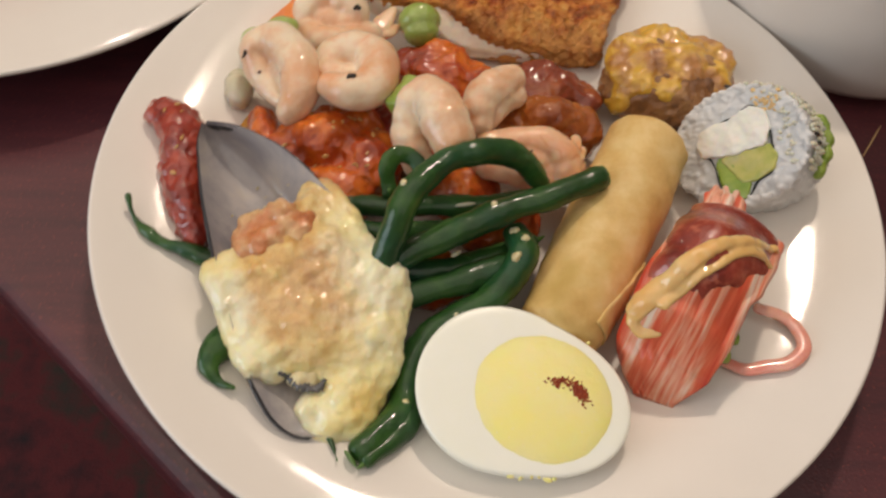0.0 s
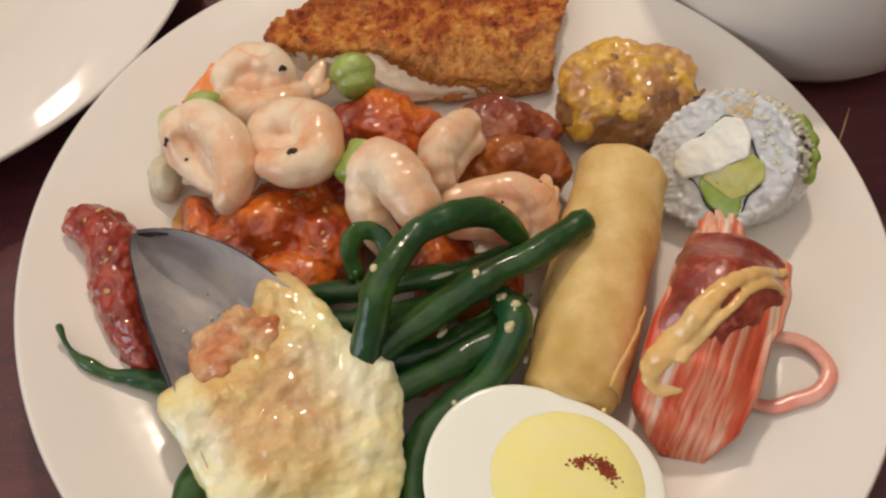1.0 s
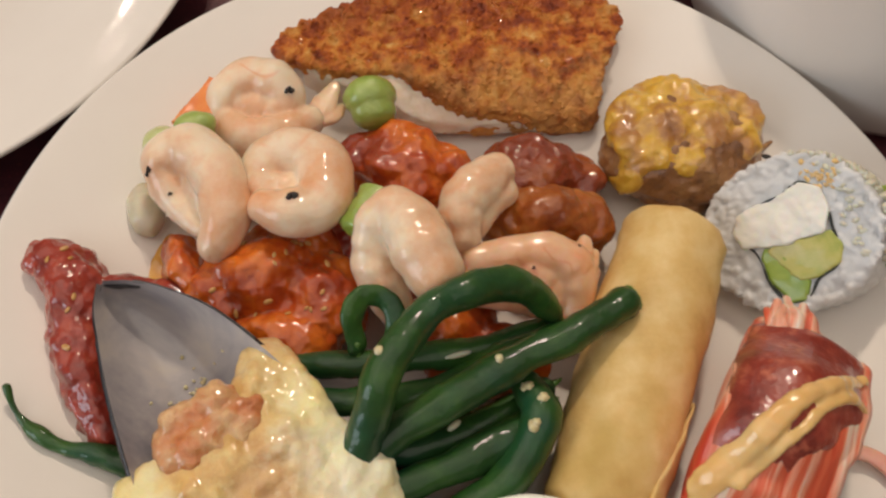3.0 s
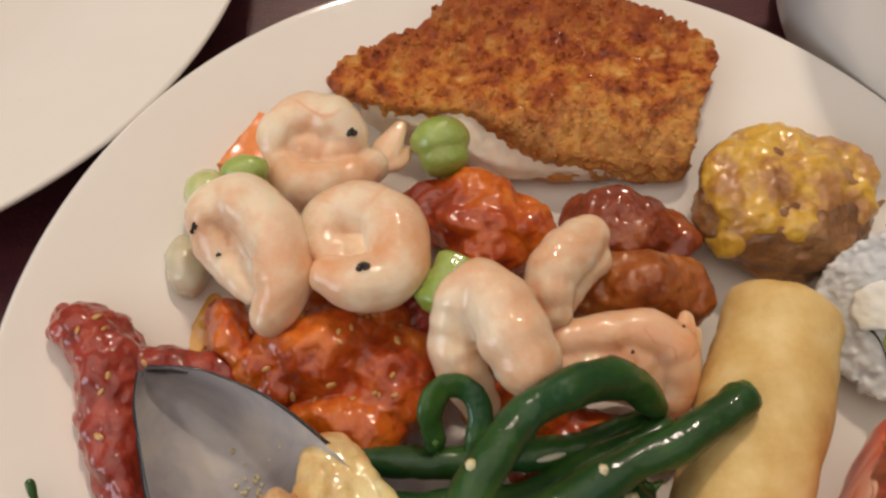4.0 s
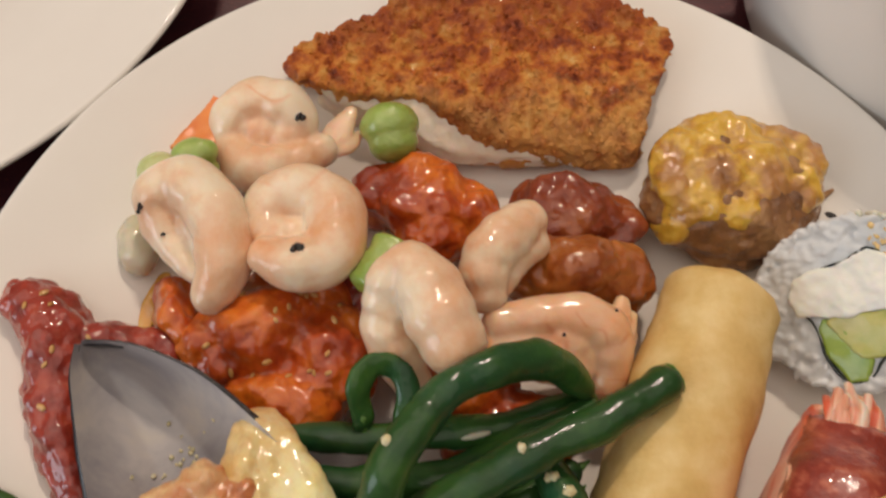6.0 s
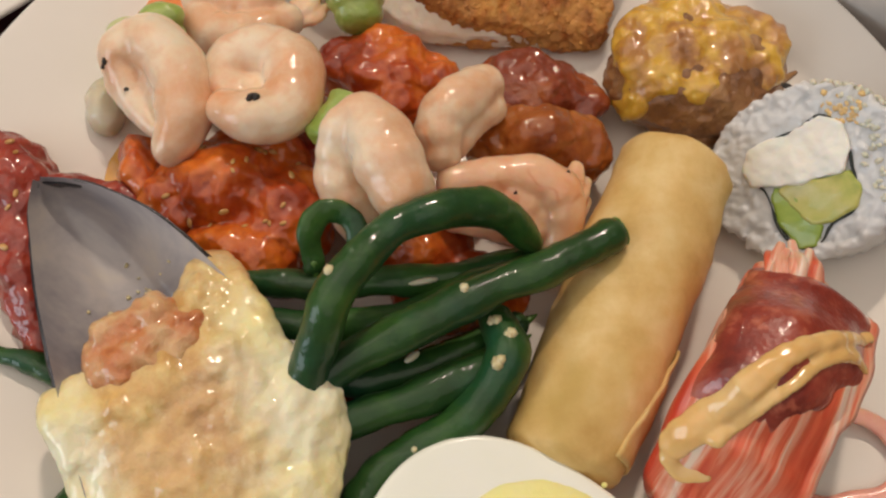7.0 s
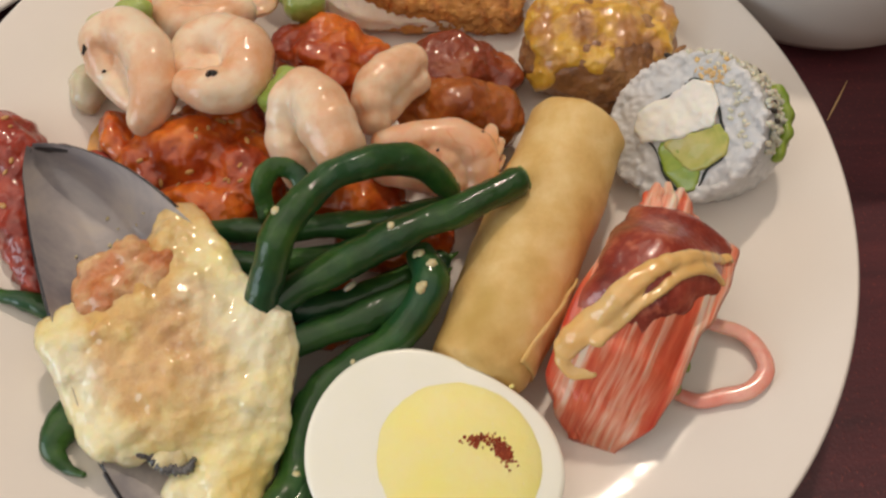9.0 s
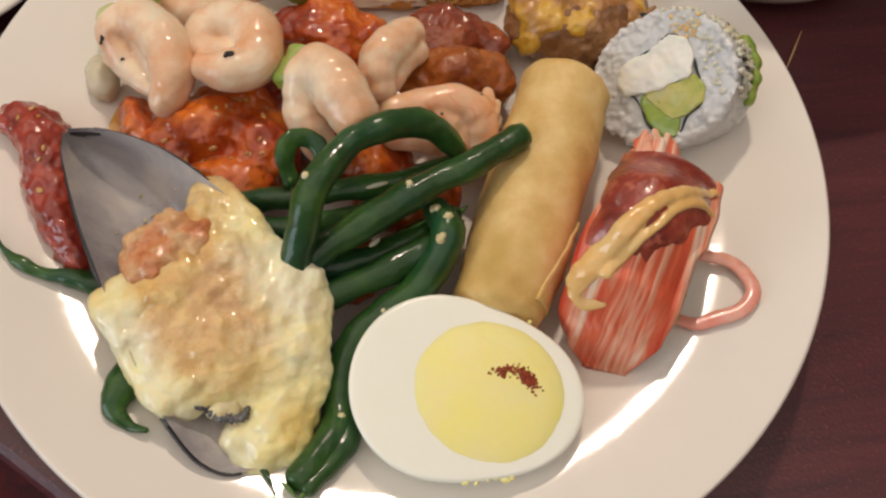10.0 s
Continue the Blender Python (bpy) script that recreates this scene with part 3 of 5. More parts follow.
shrimp([([(5.6, 29.0, 31.5), (0.4, 24.6, 32.5), (-4.4, 19.0, 32), (-4.4, 12.5, 29)], [4.8, 5.8, 5.6, 4.4]), ([(7.4, 25.0, 29.0), (2.0, 21.5, 29.5), (-1.5, 16.0, 28)], [3.6, 4.2, 3.6])], label="small pale shrimp lying on the glazed chicken", seed=5.0)
shrimp([([(-2, 7.5, 26), (8.0, 8.6, 27), (15.8, 8.2, 26.5), (20.4, 5.4, 24.6), (21.4, 0.5, 21.5), (20.0, -4.6, 18.5)], [4.6, 4.8, 5.2, 5.4, 4.6, 3.4]),
        ([(-3, 3.0, 24), (6, 0.8, 24), (14, -0.5, 21)], [4.6, 5.0, 4.4]), ([(5, 5.0, 24), (12, 4.5, 23.5), (17, 1.0, 20)], [5.0, 5.4, 4.6])],
       [([(20.5, 5.0, 24), (23.6, 9.0, 24.5), (25.2, 12.6, 24.6)], [3.4, 2.8, 1.8]), ([(21, 4, 23), (24.6, 6.6, 23.0), (27.0, 10.2, 22.6)], [3.4, 2.8, 1.6]), ([(21, 2, 22), (25.0, 4.0, 21), (27.5, 7.0, 20)], [3.2, 2.4, 1.4])], SHRIMP_PINK, "orange-pink shrimp with tail lying beside the spring roll", 6.0)


SEED = gathered("sesame_seed", [ball((0, 0, 0), (1.5, 0.85, 0.45), (0, 0, 0), 2)])
SEED.transform(Matrix.Scale(0.001, 4))
SEED.materials.append(SESAME)


def nugget(pieces, material, label, bumps=((2.2, 8.0), (1.0, 3.4), (0.25, 1.3)), seed=0.0, seeds=(), voxel=0.5, smooth=5):
    """A lump of battered chicken under its glaze, with sesame seeds stuck on it."""
    me = fused("glazed_meat", pieces, voxel, smooth, bumps, seed)
    tree = tree_of(me)
    low = min((v.co for v in me.vertices), key=lambda q: q.z)
    t = thing("chicken_piece", tuple(low), label, "chicken piece", "glazed chicken pieces")
    part("glazed_meat", me, material, t)
    r = random.Random(int(seed))
    for x, y in seeds:
        at, nrm = top_of(tree, x, y)
        turn = Vector((0, 0, 1)).rotation_difference(nrm) @ Euler((0, 0, r.uniform(0, 3.1))).to_quaternion()
        ob = new("sesame_seed", SEED)
        ob.parent = t
        ob.matrix_basis = Matrix.LocRotScale((at + nrm * 0.2 - BASES[t]) * 0.001, turn, Vector((1, 1, 1)) * r.uniform(0.45, 0.8))
    return t


rng = random.Random(5)
nugget([ball((-50, 10, 19), (15, 11, 11.5), (0, 0, -8)), ball((-38, 5, 18), (12, 12, 10)), ball((-60, 8, 17), (8, 9, 10)), ball((-46, -5, 17), (13, 9, 9)), ball((-44, 18, 17), (12, 9, 9))], GLAZE, "bright orange glazed chicken piece with sesame seeds", seed=11.0, seeds=[(rng.uniform(-62, -34), rng.uniform(-4, 17)) for _ in range(22)])
nugget([ball((-68, 15, 19), (4.4, 9.5, 7.5), (10, 0, 20)), ball((-70.5, 18, 16), (4, 8, 7), (0, 0, 24))], GLAZE, "narrow orange glazed chicken strip on the plate", seed=12.0)
nugget([ball((-15, 42, 18), (12, 11, 9.5), (0, 0, -14)), ball((-6, 40, 17), (9.5, 8, 8)), ball((-24, 46, 16), (8, 7, 8)), ball((-14, 33, 17), (9, 7, 8))], GLAZE, "red-orange glazed chicken piece below the fish", seed=13.0)
nugget([ball((19, 40.5, 14), (13.5, 10.0, 8.4), (0, 0, -6)), ball((29, 38, 12.5), (8, 8, 7)), ball((12, 44, 12.5), (7, 6, 6.4))], GLAZE_DARK, "dark brown glazed chicken piece near the mushroom", seed=14.0)
nugget([ball((16, 22, 19.5), (12, 8.6, 9.5), (0, 0, -4)), ball((27, 21, 17), (8.5, 8.6, 8.5)), ball((7, 24, 18), (7, 7, 7))], GLAZE_AMBER, "shiny brown glazed chicken piece behind the shrimp", seed=15.0)
nugget([ball((-29, 22, 14), (11, 9, 7)), ball((-20, 14, 14), (9, 9, 7))], GLAZE_RED, "very dark glazed chicken piece beneath the shrimp", seed=16.0)
nugget([ball((-20, -30, 13), (14, 10, 6)), ball((0, -12, 14), (16, 9, 7)), ball((-10, -3, 15), (12, 8, 8))], GLAZE, "orange glazed chicken piece beneath the green beans", seed=17.0)
nugget([tube([(-100.4, 19.0, 21.8), (-95.5, 16.0, 22.8), (-91.4, 8.5, 22.4), (-90.4, -2, 21), (-87.4, -13, 19), (-83.5, -22.0, 17)], [4.6, 6.2, 6.6, 6.2, 5.6, 4.8], 16, 6), ball((-92, 15.5, 21), (7.5, 5, 5.5), (0, 0, -35)),
                  tube([(-92, 8, 21), (-84, 8.5, 20.5), (-75, 8.0, 19), (-69, 6, 18)], [4.6, 4.8, 5.0, 4.0], 14, 6)], GLAZE_RED, "dark red sticky chicken strip with sesame under the mussel shell", ((1.0, 5.0), (0.7, 2.4), (0.15, 1.2)), 18.0, [(-93, 17), (-91.5, 14.5), (-96, 14), (-90, 5), (-91, 2), (-84, 8), (-83, 6), (-91, -6)])

def smear():
    v, f = ball((-75, 21, plate_height(-75, 21) + 0.2), (2.6, 8, 0.9), (0, 0, -18), 3)
    v2, f2 = ball((-69, 12, plate_height(-69, 12) + 0.2), (6, 8, 0.9), (0, 0, -18), 3)
    single("sauce_smear", fused("sauce_smear", [(v, f), (v2, f2)], 0.4, 2, [(0.3, 3)], 2.0), OIL, "thin yellow-orange sauce smear on the plate", "sauce")


smear()


def fried_fish():
    t = thing("fried_fish", (2, 78, 10), "golden-brown breaded fish fillet with white flesh at its edge", "fish fillet")
    top = [(-45.5, 76), (-38, 71.5), (-31, 68.5), (-22, 67.5), (-15, 67.5), (-9, 63.5), (0, 57.5), (8, 55.0), (18, 53.2), (28, 51.6), (36.5, 51.2), (39.5, 57), (42, 66), (45.5, 76), (49, 85), (42, 93), (33, 98.5), (22, 103), (10, 106), (-2, 107), (-13, 105.5), (-19, 99.5), (-25, 93), (-33, 89.5), (-41, 85.5), (-47, 80.5)]
    flesh = [(-40, 73), (-28, 65), (-18, 59.5), (-10, 55.0), (2, 53.0), (15, 52.4), (30, 51.6), (36.0, 52.0), (38.6, 60), (43, 76), (45, 84), (37, 92), (20, 99), (0, 103), (-14, 99), (-24, 89), (-38, 83)]
    front = [(-6, 59.5), (4, 55.0), (16, 52.6), (28, 50.9), (36.6, 50.8), (38.0, 58), (20, 62), (2, 63)]
    pulled = lambda o: [(x, y + max(0.0, 74 - y) * 0.19) for x, y in o]
    top, flesh, front = pulled(top), pulled(flesh), pulled(front)
    soft = lambda o: [tuple(p) for p in spline(o + [o[0]], 5)[:-1]]
    def sag(me, drop=8.5):
        """Lowers the thin front edge and lifts the back, which leans on the plate's rim."""
        for v in me.vertices:
            k = max(0.0, min(1.0, (v.co.z - 10) / 14))
            if v.co.y < 74:
                v.co.z -= drop * ((74 - v.co.y) / 18) ** 1.9 * k
            elif v.co.y > 80:
                v.co.z += (v.co.y - 80) * 0.13
        me.update()
        return me

    part("white_flesh", sag(fused("white_flesh", [slab(soft(flesh), 11.5, 22.4)], 0.8, 5, [(0.9, 6), (0.35, 2)], 1.0), 10.5), FISH, t, "flaky white fish flesh")
    crust = (fused("crust", [slab(soft(top), 19.6, 24.4, (0.0, -0.012)), slab(soft(front), 14.5, 22)], 0.6, 3, [(1.2, 11), (0.9, 3.2), (0.95, 1.7), (0.35, 0.9)], 2.0))
    sag(crust)
    tree = tree_of(crust)
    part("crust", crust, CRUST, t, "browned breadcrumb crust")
    rc = random.Random(6)
    spots = []
    while len(spots) < 700:
        x, y = rc.uniform(-47, 49), rc.uniform(51, 107)
        if tree.ray_cast(Vector((x, y, 100)), Vector((0, 0, -1)))[0]:
            spots.append((x, y))
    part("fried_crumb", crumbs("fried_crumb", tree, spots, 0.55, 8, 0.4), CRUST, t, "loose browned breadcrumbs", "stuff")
    foot = [(x * 0.985 + 0.2, 79 + (y - 79) * 1.0) for x, y in flesh]
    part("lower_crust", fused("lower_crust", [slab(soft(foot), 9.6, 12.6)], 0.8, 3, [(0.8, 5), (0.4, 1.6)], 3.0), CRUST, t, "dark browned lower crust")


fried_fish()


def stuffed_mushroom():
    t = thing("stuffed_mushroom", (57.5, 42, 9), "brown stuffed mushroom cap topped with melted yellow cheese", "mushroom")
    part("mushroom_cap", fused("mushroom_cap", [ball((58.5, 44.5, 18.0), (22.0, 18.5, 10.0), (0, 0, 6)), ball((58, 42, 13.0), (19.5, 16.5, 6.0)), ball((44, 41, 16), (8, 11, 7)), ball((73, 43, 15.5), (8, 12, 6.5))], 0.7, 3, [(1.9, 8), (0.9, 3.0), (0.35, 1.3)], 4.0), CAP, t)
    top = [ball((57, 46.0, 23.6), (18, 15.5, 5.6), (0, 0, 8)), ball((69, 46, 22.0), (10.5, 12, 5.6)), ball((46, 44, 21.5), (8.0, 12, 5.6), (0, 0, 10)), ball((42.0, 37.0, 17), (4.4, 6.5, 6)), ball((43, 47, 18), (5.0, 7, 6)), ball((58, 36.5, 20.5), (12, 5.5, 5)), ball((58, 56, 22), (13, 7, 5)), ball((50, 33.5, 16.5), (4, 3.2, 5))]
    part("melted_cheese", fused("melted_cheese", top, 0.6, 2, [(2.0, 7), (0.9, 2.8), (0.3, 1.1)], 5.0), CHEDDAR, t, "bubbly yellow-orange melted cheese")
    v, f = tube([(74, 40, 17), (79, 41, 17.5), (83, 43, 18)], [2.2, 1.2, 0.5], 8, 4)
    part("crisp_edge", to_mesh("crisp_edge", v, f), CAP, t, "crisp brown shred")


stuffed_mushroom()


def vegetables():
    single("celery_slice", fused("celery_slice", [ball((-22.6, 58.8, 25.4), (7.0, 5.4, 5.8), (10, 0, 8)), ball((-21.8, 54.8, 23.6), (6.0, 4, 5.0), (0, 0, 8))], 0.5, 7, [(0.3, 4.5), (0.12, 1)], 6.0), CELERY, "chunky bright green celery slice beside the fish", "celery", "celery pieces")
    single("celery_slice", fused("celery_slice", [tube([(-23.4, 21.5, 36.0), (-25.0, 18.4, 35.6), (-28.5, 14.2, 33.6)], [4.4, 4.3, 5.0], 16, 5, 0.8, blunt=0.4)], 0.5, 4, [(0.5, 3), (0.15, 1)], 7.0), CELERY, "green celery slice wedged between two shrimp", "celery", "celery pieces")
    single("celery_slice", fused("celery_slice", [ball((-65.5, 49.8, 28.6), (5.2, 3.6, 3.4), (0, 0, 5)), ball((-65.0, 47.5, 26), (4.6, 3.0, 3.4), (0, 0, 5))], 0.5, 2, [(0.4, 3)], 8.0), CELERY, "small green celery slice behind the shrimp", "celery", "celery pieces")
    single("celery_slice", fused("celery_slice", [ball((-73.8, 47.5, 23.5), (5.2, 5.6, 5), (0, 0, 10))], 0.5, 2, [(0.4, 3)], 9.0), CELERY_PALE, "pale yellow-green celery slice on the plate", "celery", "celery pieces")
    single("celery_slice", fused("celery_slice", [ball((-78.5, 33, 18.0), (4.6, 7.5, 4.5), (0, 0, 12))], 0.5, 2, [(0.4, 3)], 10.0), ONION, "pale translucent onion piece under the shrimp", "onion")
    single("carrot_slice", fused("carrot_slice", [slab([(-72, 54), (-62, 51), (-58, 66), (-63, 68)], 19, 25.5)], 0.5, 3, [(0.3, 4)], 11.0), CARROT, "wedge of bright orange carrot behind the shrimp", "carrot")


vegetables()


def bean(points, radii, label, seed, cut=None, flat=0.92, group="green beans"):
    t = thing("green_bean", (points[0][0], points[0][1], min(p[2] for p in points) - 3), label, "green bean", group)
    v, f = tube(points, [r * 0.95 for r in radii], 16, 9, flat)
    me = to_mesh("pod", v, f)
    roughen(me, [(0.9, 8.0), (0.35, 2.6)], seed)
    part("pod", me, BEAN, t)
    if cut:
        (x, y, z), r, turn = cut
        v, f = ball((x, y, z), (0.5, r, r), turn, 2)
        part("cut_end", to_mesh("cut_end", v, f), BEAN_CUT, t, "pale cut end")
    else:
        e0, e1, r = Vector(points[-1]), Vector(points[-2]), radii[-1] * 0.6
        d = (e0 - e1).normalized()
        v, f = tube([e0 - d * r * 0.5, e0 + d * r * 1.2, e0 + d * r * 2.6 + Vector((0, 0, r * 0.3))], [r, r * 0.6, r * 0.12], 8, 4)
        part("bean_tip", to_mesh("bean_tip", v, f), BEAN_CUT, t, "thin pale tip")
    return me


bean([(-32, -38, 27), (-29.6, -33.0, 34), (-26.1, -25.5, 41.5), (-19.7, -16.8, 43.5), (-12.3, -10.9, 43.5), (-3.0, -6.5, 41.5), (6.1, -5.0, 36.5), (13.0, -8.0, 29)], [3.4, 4.0, 4.0, 3.8, 3.9, 4.0, 3.8, 3.0], "glossy green bean arched over the pile", 1.0)
bean([(27.0, -9.5, 34.4), (17.3, -14.9, 35), (1.8, -21.3, 34.5), (-13.2, -27.7, 32.5), (-24.9, -33.3, 29.5), (-36, -39, 26)], [3.9, 3.9, 3.9, 4.0, 3.9, 3.4], "straight green bean with a cut end resting on the spring roll", 2.0, ((29.6, -8.2, 34.2), 3.2, (0, 0, 26)))
bean([(-46, -12.0, 22), (-28.4, -15.0, 25.5), (-15.9, -14.5, 26.5), (-3.3, -14.0, 26.5), (11.6, -9, 24.5)], [3.0, 3.4, 3.2, 3.0, 2.6], "dark green bean lying under the arched one", 3.0)
bean([(-44, -22, 23), (-30, -23, 25), (-14, -23, 26), (2, -16, 27), (14, -12, 27)], [3.2, 3.6, 3.7, 3.5, 3.0], "dark green bean low in the pile", 4.0)
bean([(4.6, -23.6, 28), (6.6, -31.5, 27.5), (0.0, -41.0, 24.5), (-12.0, -47.6, 20.5), (-20.0, -54.0, 17.4), (-24.2, -65.2, 15.0), (-27.0, -75.2, 17.0), (-34.8, -83.6, 19.4)], [3.6, 4.6, 4.4, 4.3, 4.3, 4.2, 4.2, 3.6], "long bent green bean dotted with garlic", 5.0, ((-37.2, -85.8, 19.8), 2.6, (0, 0, 40)))
bean([(-46, -27, 21), (-32, -31, 22), (-18, -33, 20.5), (-2, -28, 20), (10, -22, 20)], [3.4, 3.9, 3.9, 3.6, 3.0], "dark green bean deep in the pile beside the mussel", 12.0)
bean([(-28, -43, 22.5), (-12.7, -38.6, 24), (-0.6, -33.8, 24), (8.0, -28.0, 23)], [3.6, 3.8, 3.8, 3.2], "short green bean beneath the bent one", 6.0)
bean([(-18, -57, 12.0), (-22, -66, 13.6), (-24, -76, 16.2), (-33, -86, 19.6)], [3.0, 3.6, 3.4, 2.4], "green bean lying flat beside the egg", 7.0)
bean([(-54, -42, 15), (-62.0, -47, 17.6), (-68.5, -52.3, 19.2), (-73.2, -57.6, 20.2), (-74.2, -62.9, 20.4), (-71.2, -66.6, 20.0), (-67.6, -68.4, 21.0)], [4.0, 4.2, 4.4, 4.0, 2.6, 1.5, 0.7], "green bean curling out from under the mussel", 8.0)
bean([(-102.6, -13.4, 24.6), (-100.6, -18.9, 21.4), (-93.2, -24.8, 20.2), (-85.2, -27.2, 19.6), (-77.2, -30.6, 18.4), (-66, -37, 16)], [0.5, 1.1, 1.7, 2.3, 2.9, 3.2], "thin green bean with a pointed tip on the plate", 9.0)
bean([(-23.6, -15.5, 27), (-21.4, -9.0, 31), (-23.4, -3.9, 33.4), (-28.0, -3.3, 34.4), (-30.9, -7.4, 33), (-30.2, -12.4, 29)], [2.0, 2.6, 2.6, 2.7, 2.6, 2.2], "split green bean pod curled into a loop", 10.0, None, 0.45)
bean([(-40, -60, 14), (-44, -74, 17.0), (-40.5, -86, 19.6)], [2.0, 1.6, 0.5], "thin green bean tip under the mussel shell", 11.0)
single("onion_sliver", fused("onion_sliver", [ball((-11.5, -31, 27.6), (1.9, 0.8, 0.7), (0, 0, 35)), ball((-9, -16.5, 30), (3.2, 0.7, 0.6), (0, 0, 10))], 0.35, 1), ONION, "pale onion sliver between the beans", "onion")


def spring_roll():
    t = thing("spring_roll", (26, -22, 9), "golden fried spring roll with a smooth blistered wrapper", "spring roll")
    a, b = np.array((47.5, 12.5, 21.8)), np.array((17.0, -48.4, 18.8))
    pts = [a + (b - a) * k / 6 for k in range(7)]
    radii = [12.8, 13.4, 13.5, 13.3, 13.0, 12.4, 11.0]
    v, f = tube(pts, radii, 40, 8, 0.92, blunt=0.34)
    me = to_mesh("wrapper", v, f)
    roughen(me, [(0.9, 16), (0.45, 5), (0.14, 1.8)], 12.0)
    part("wrapper", me, WRAPPER, t)
    # the loose edge of the wrapper near the lower end
    d = (b - a) / np.linalg.norm(b - a)
    side = np.cross(d, (0, 0, 1.0))
    side = side / np.linalg.norm(side)
    up = np.cross(side, d)
    verts, faces = [], []
    n, m = 24, 16
    for i in range(n + 1):
        s = 0.58 + 0.39 * i / n
        for k in range(m + 1):
            u = k / m
            end = -42 - 38 * (1 - i / n) ** 1.4
            ang = math.radians(-120 + (end + 120) * u)
            rr = 13.15 + 0.30 * u + (0.2 * math.sin(i * 0.9) * u)
            taper = 1.0 - 0.10 * max(0, s - 0.78) / 0.19
            c = a + (b - a) * s
            verts.append(c + side * (math.sin(ang) * rr * taper) + up * (math.cos(ang) * rr * 0.92 * taper))
    for i in range(n):
        for k in range(m):
            q = i * (m + 1) + k
            faces.append((q, q + 1, q + m + 2, q + m + 1))
    flap = to_mesh("wrapper_flap", verts, faces)
    ob = part("wrapper_flap", flap, WRAPPER, t, "loose wrapper edge")
    thick = ob.modifiers.new("thick", "SOLIDIFY")
    thick.thickness = 0.0007
    thick.offset = 0


spring_roll()


def egg():
    """Half a boiled egg, cut face up, its narrow end away from the crab roll."""
    c, tilt = Vector((5.5, -69.5, 24.6)), Euler((radians(3), radians(2), 0))
    t = thing("egg_half", (5.5, -69.5, 7), "halved hard-boiled egg, cut face up, dusted with paprika", "egg")
    turn = radians(163)

    def edge(a):
        r = 24.6 + 3.0 * math.cos(2 * a) + 0.9 * math.cos(a) - 0.9 * math.cos(3 * a)
        return r

    def at(x, y, z):
        p = Vector((x * math.cos(turn) - y * math.sin(turn), x * math.sin(turn) + y * math.cos(turn), z))
        p.rotate(tilt)
        return c + p

    segs, verts, faces = 96, [], []
    rows = [(0.985, 0.0), (1.0, -0.5)] + [(math.cos(math.radians(e)), -0.5 - 16.6 * math.sin(math.radians(e))) for e in (8, 18, 30, 42, 54, 66, 76, 84, 89)]
    rows = [(0.3, 0.25), (0.66, 0.25), (0.9, 0.15), (0.96, 0.1)] + rows
    for k, z in rows:
        for i in range(segs):
            a = 2 * math.pi * i / segs
            verts.append(at(edge(a) * k * math.cos(a), edge(a) * k * math.sin(a), z))
    for r in range(len(rows) - 1):
        for i in range(segs):
            j = (i + 1) % segs
            faces.append((r * segs + i, (r + 1) * segs + i, (r + 1) * segs + j, r * segs + j))
    faces.append(tuple(range(segs)))
    faces.append(tuple(reversed(range((len(rows) - 1) * segs, len(rows) * segs))))
    white = to_mesh("egg_white", verts, faces)
    roughen(white, [(0.10, 9), (0.04, 1.6)], 3.0)
    part("egg_white", white, EGG_WHITE, t)
    yolk_at = at(-4.2, 0.2, -0.75)
    v, f = ball(yolk_at, (19.0, 17.8, 2.6), (3, 2, -16), 5)
    yolk = to_mesh("yolk", v, f)
    roughen(yolk, [(0.10, 6), (0.07, 1.8), (0.04, 0.7)], 4.0)
    tree = tree_of(yolk, white)
    part("yolk", yolk, YOLK, t, "crumbly pale yellow yolk")
    r = random.Random(8)
    spots = []
    for _ in range(330):
        k = r.random()
        x, y = (19.4 + r.gauss(0, 0.8), -69.6 + r.gauss(0, 1.2)) if k < 0.8 else (15.6 + r.gauss(0, 1.6), -67.2 + r.gauss(0, 0.7))
        spots.append((x + (y + 69.4) * -0.35, y))
    part("paprika", crumbs("paprika", tree, spots, 0.36, 9, 0.25), PAPRIKA, t, "dark red paprika", "stuff")
    part("orange_stain", crumbs("orange_stain", tree, [(29.4 + r.uniform(-0.8, 0.8), -60.5 + r.uniform(-4, 4)) for _ in range(24)], 0.9, 5, 0.25), MAYO, t, "orange sauce stain on the rim", "stuff")
    bits = [at(edge(a) * 1.0 * math.cos(a), edge(a) * 1.0 * math.sin(a), -0.8) for a in [math.radians(q) for q in (98, 103, 109, 113, 118, 123, 240, 236)]]
    part("yolk_crumbs", gathered("yolk_crumbs", [ball(p + Vector((r.uniform(-1, 1), r.uniform(-0.6, 0.6), r.uniform(-0.8, 0.3))), (r.uniform(0.5, 1.4), r.uniform(0.4, 0.8), 0.5), (0, 0, 40 * i), 2) for i, p in enumerate(bits)]), YOLK, t, "yolk crumbs at the rim", "stuff")


egg()


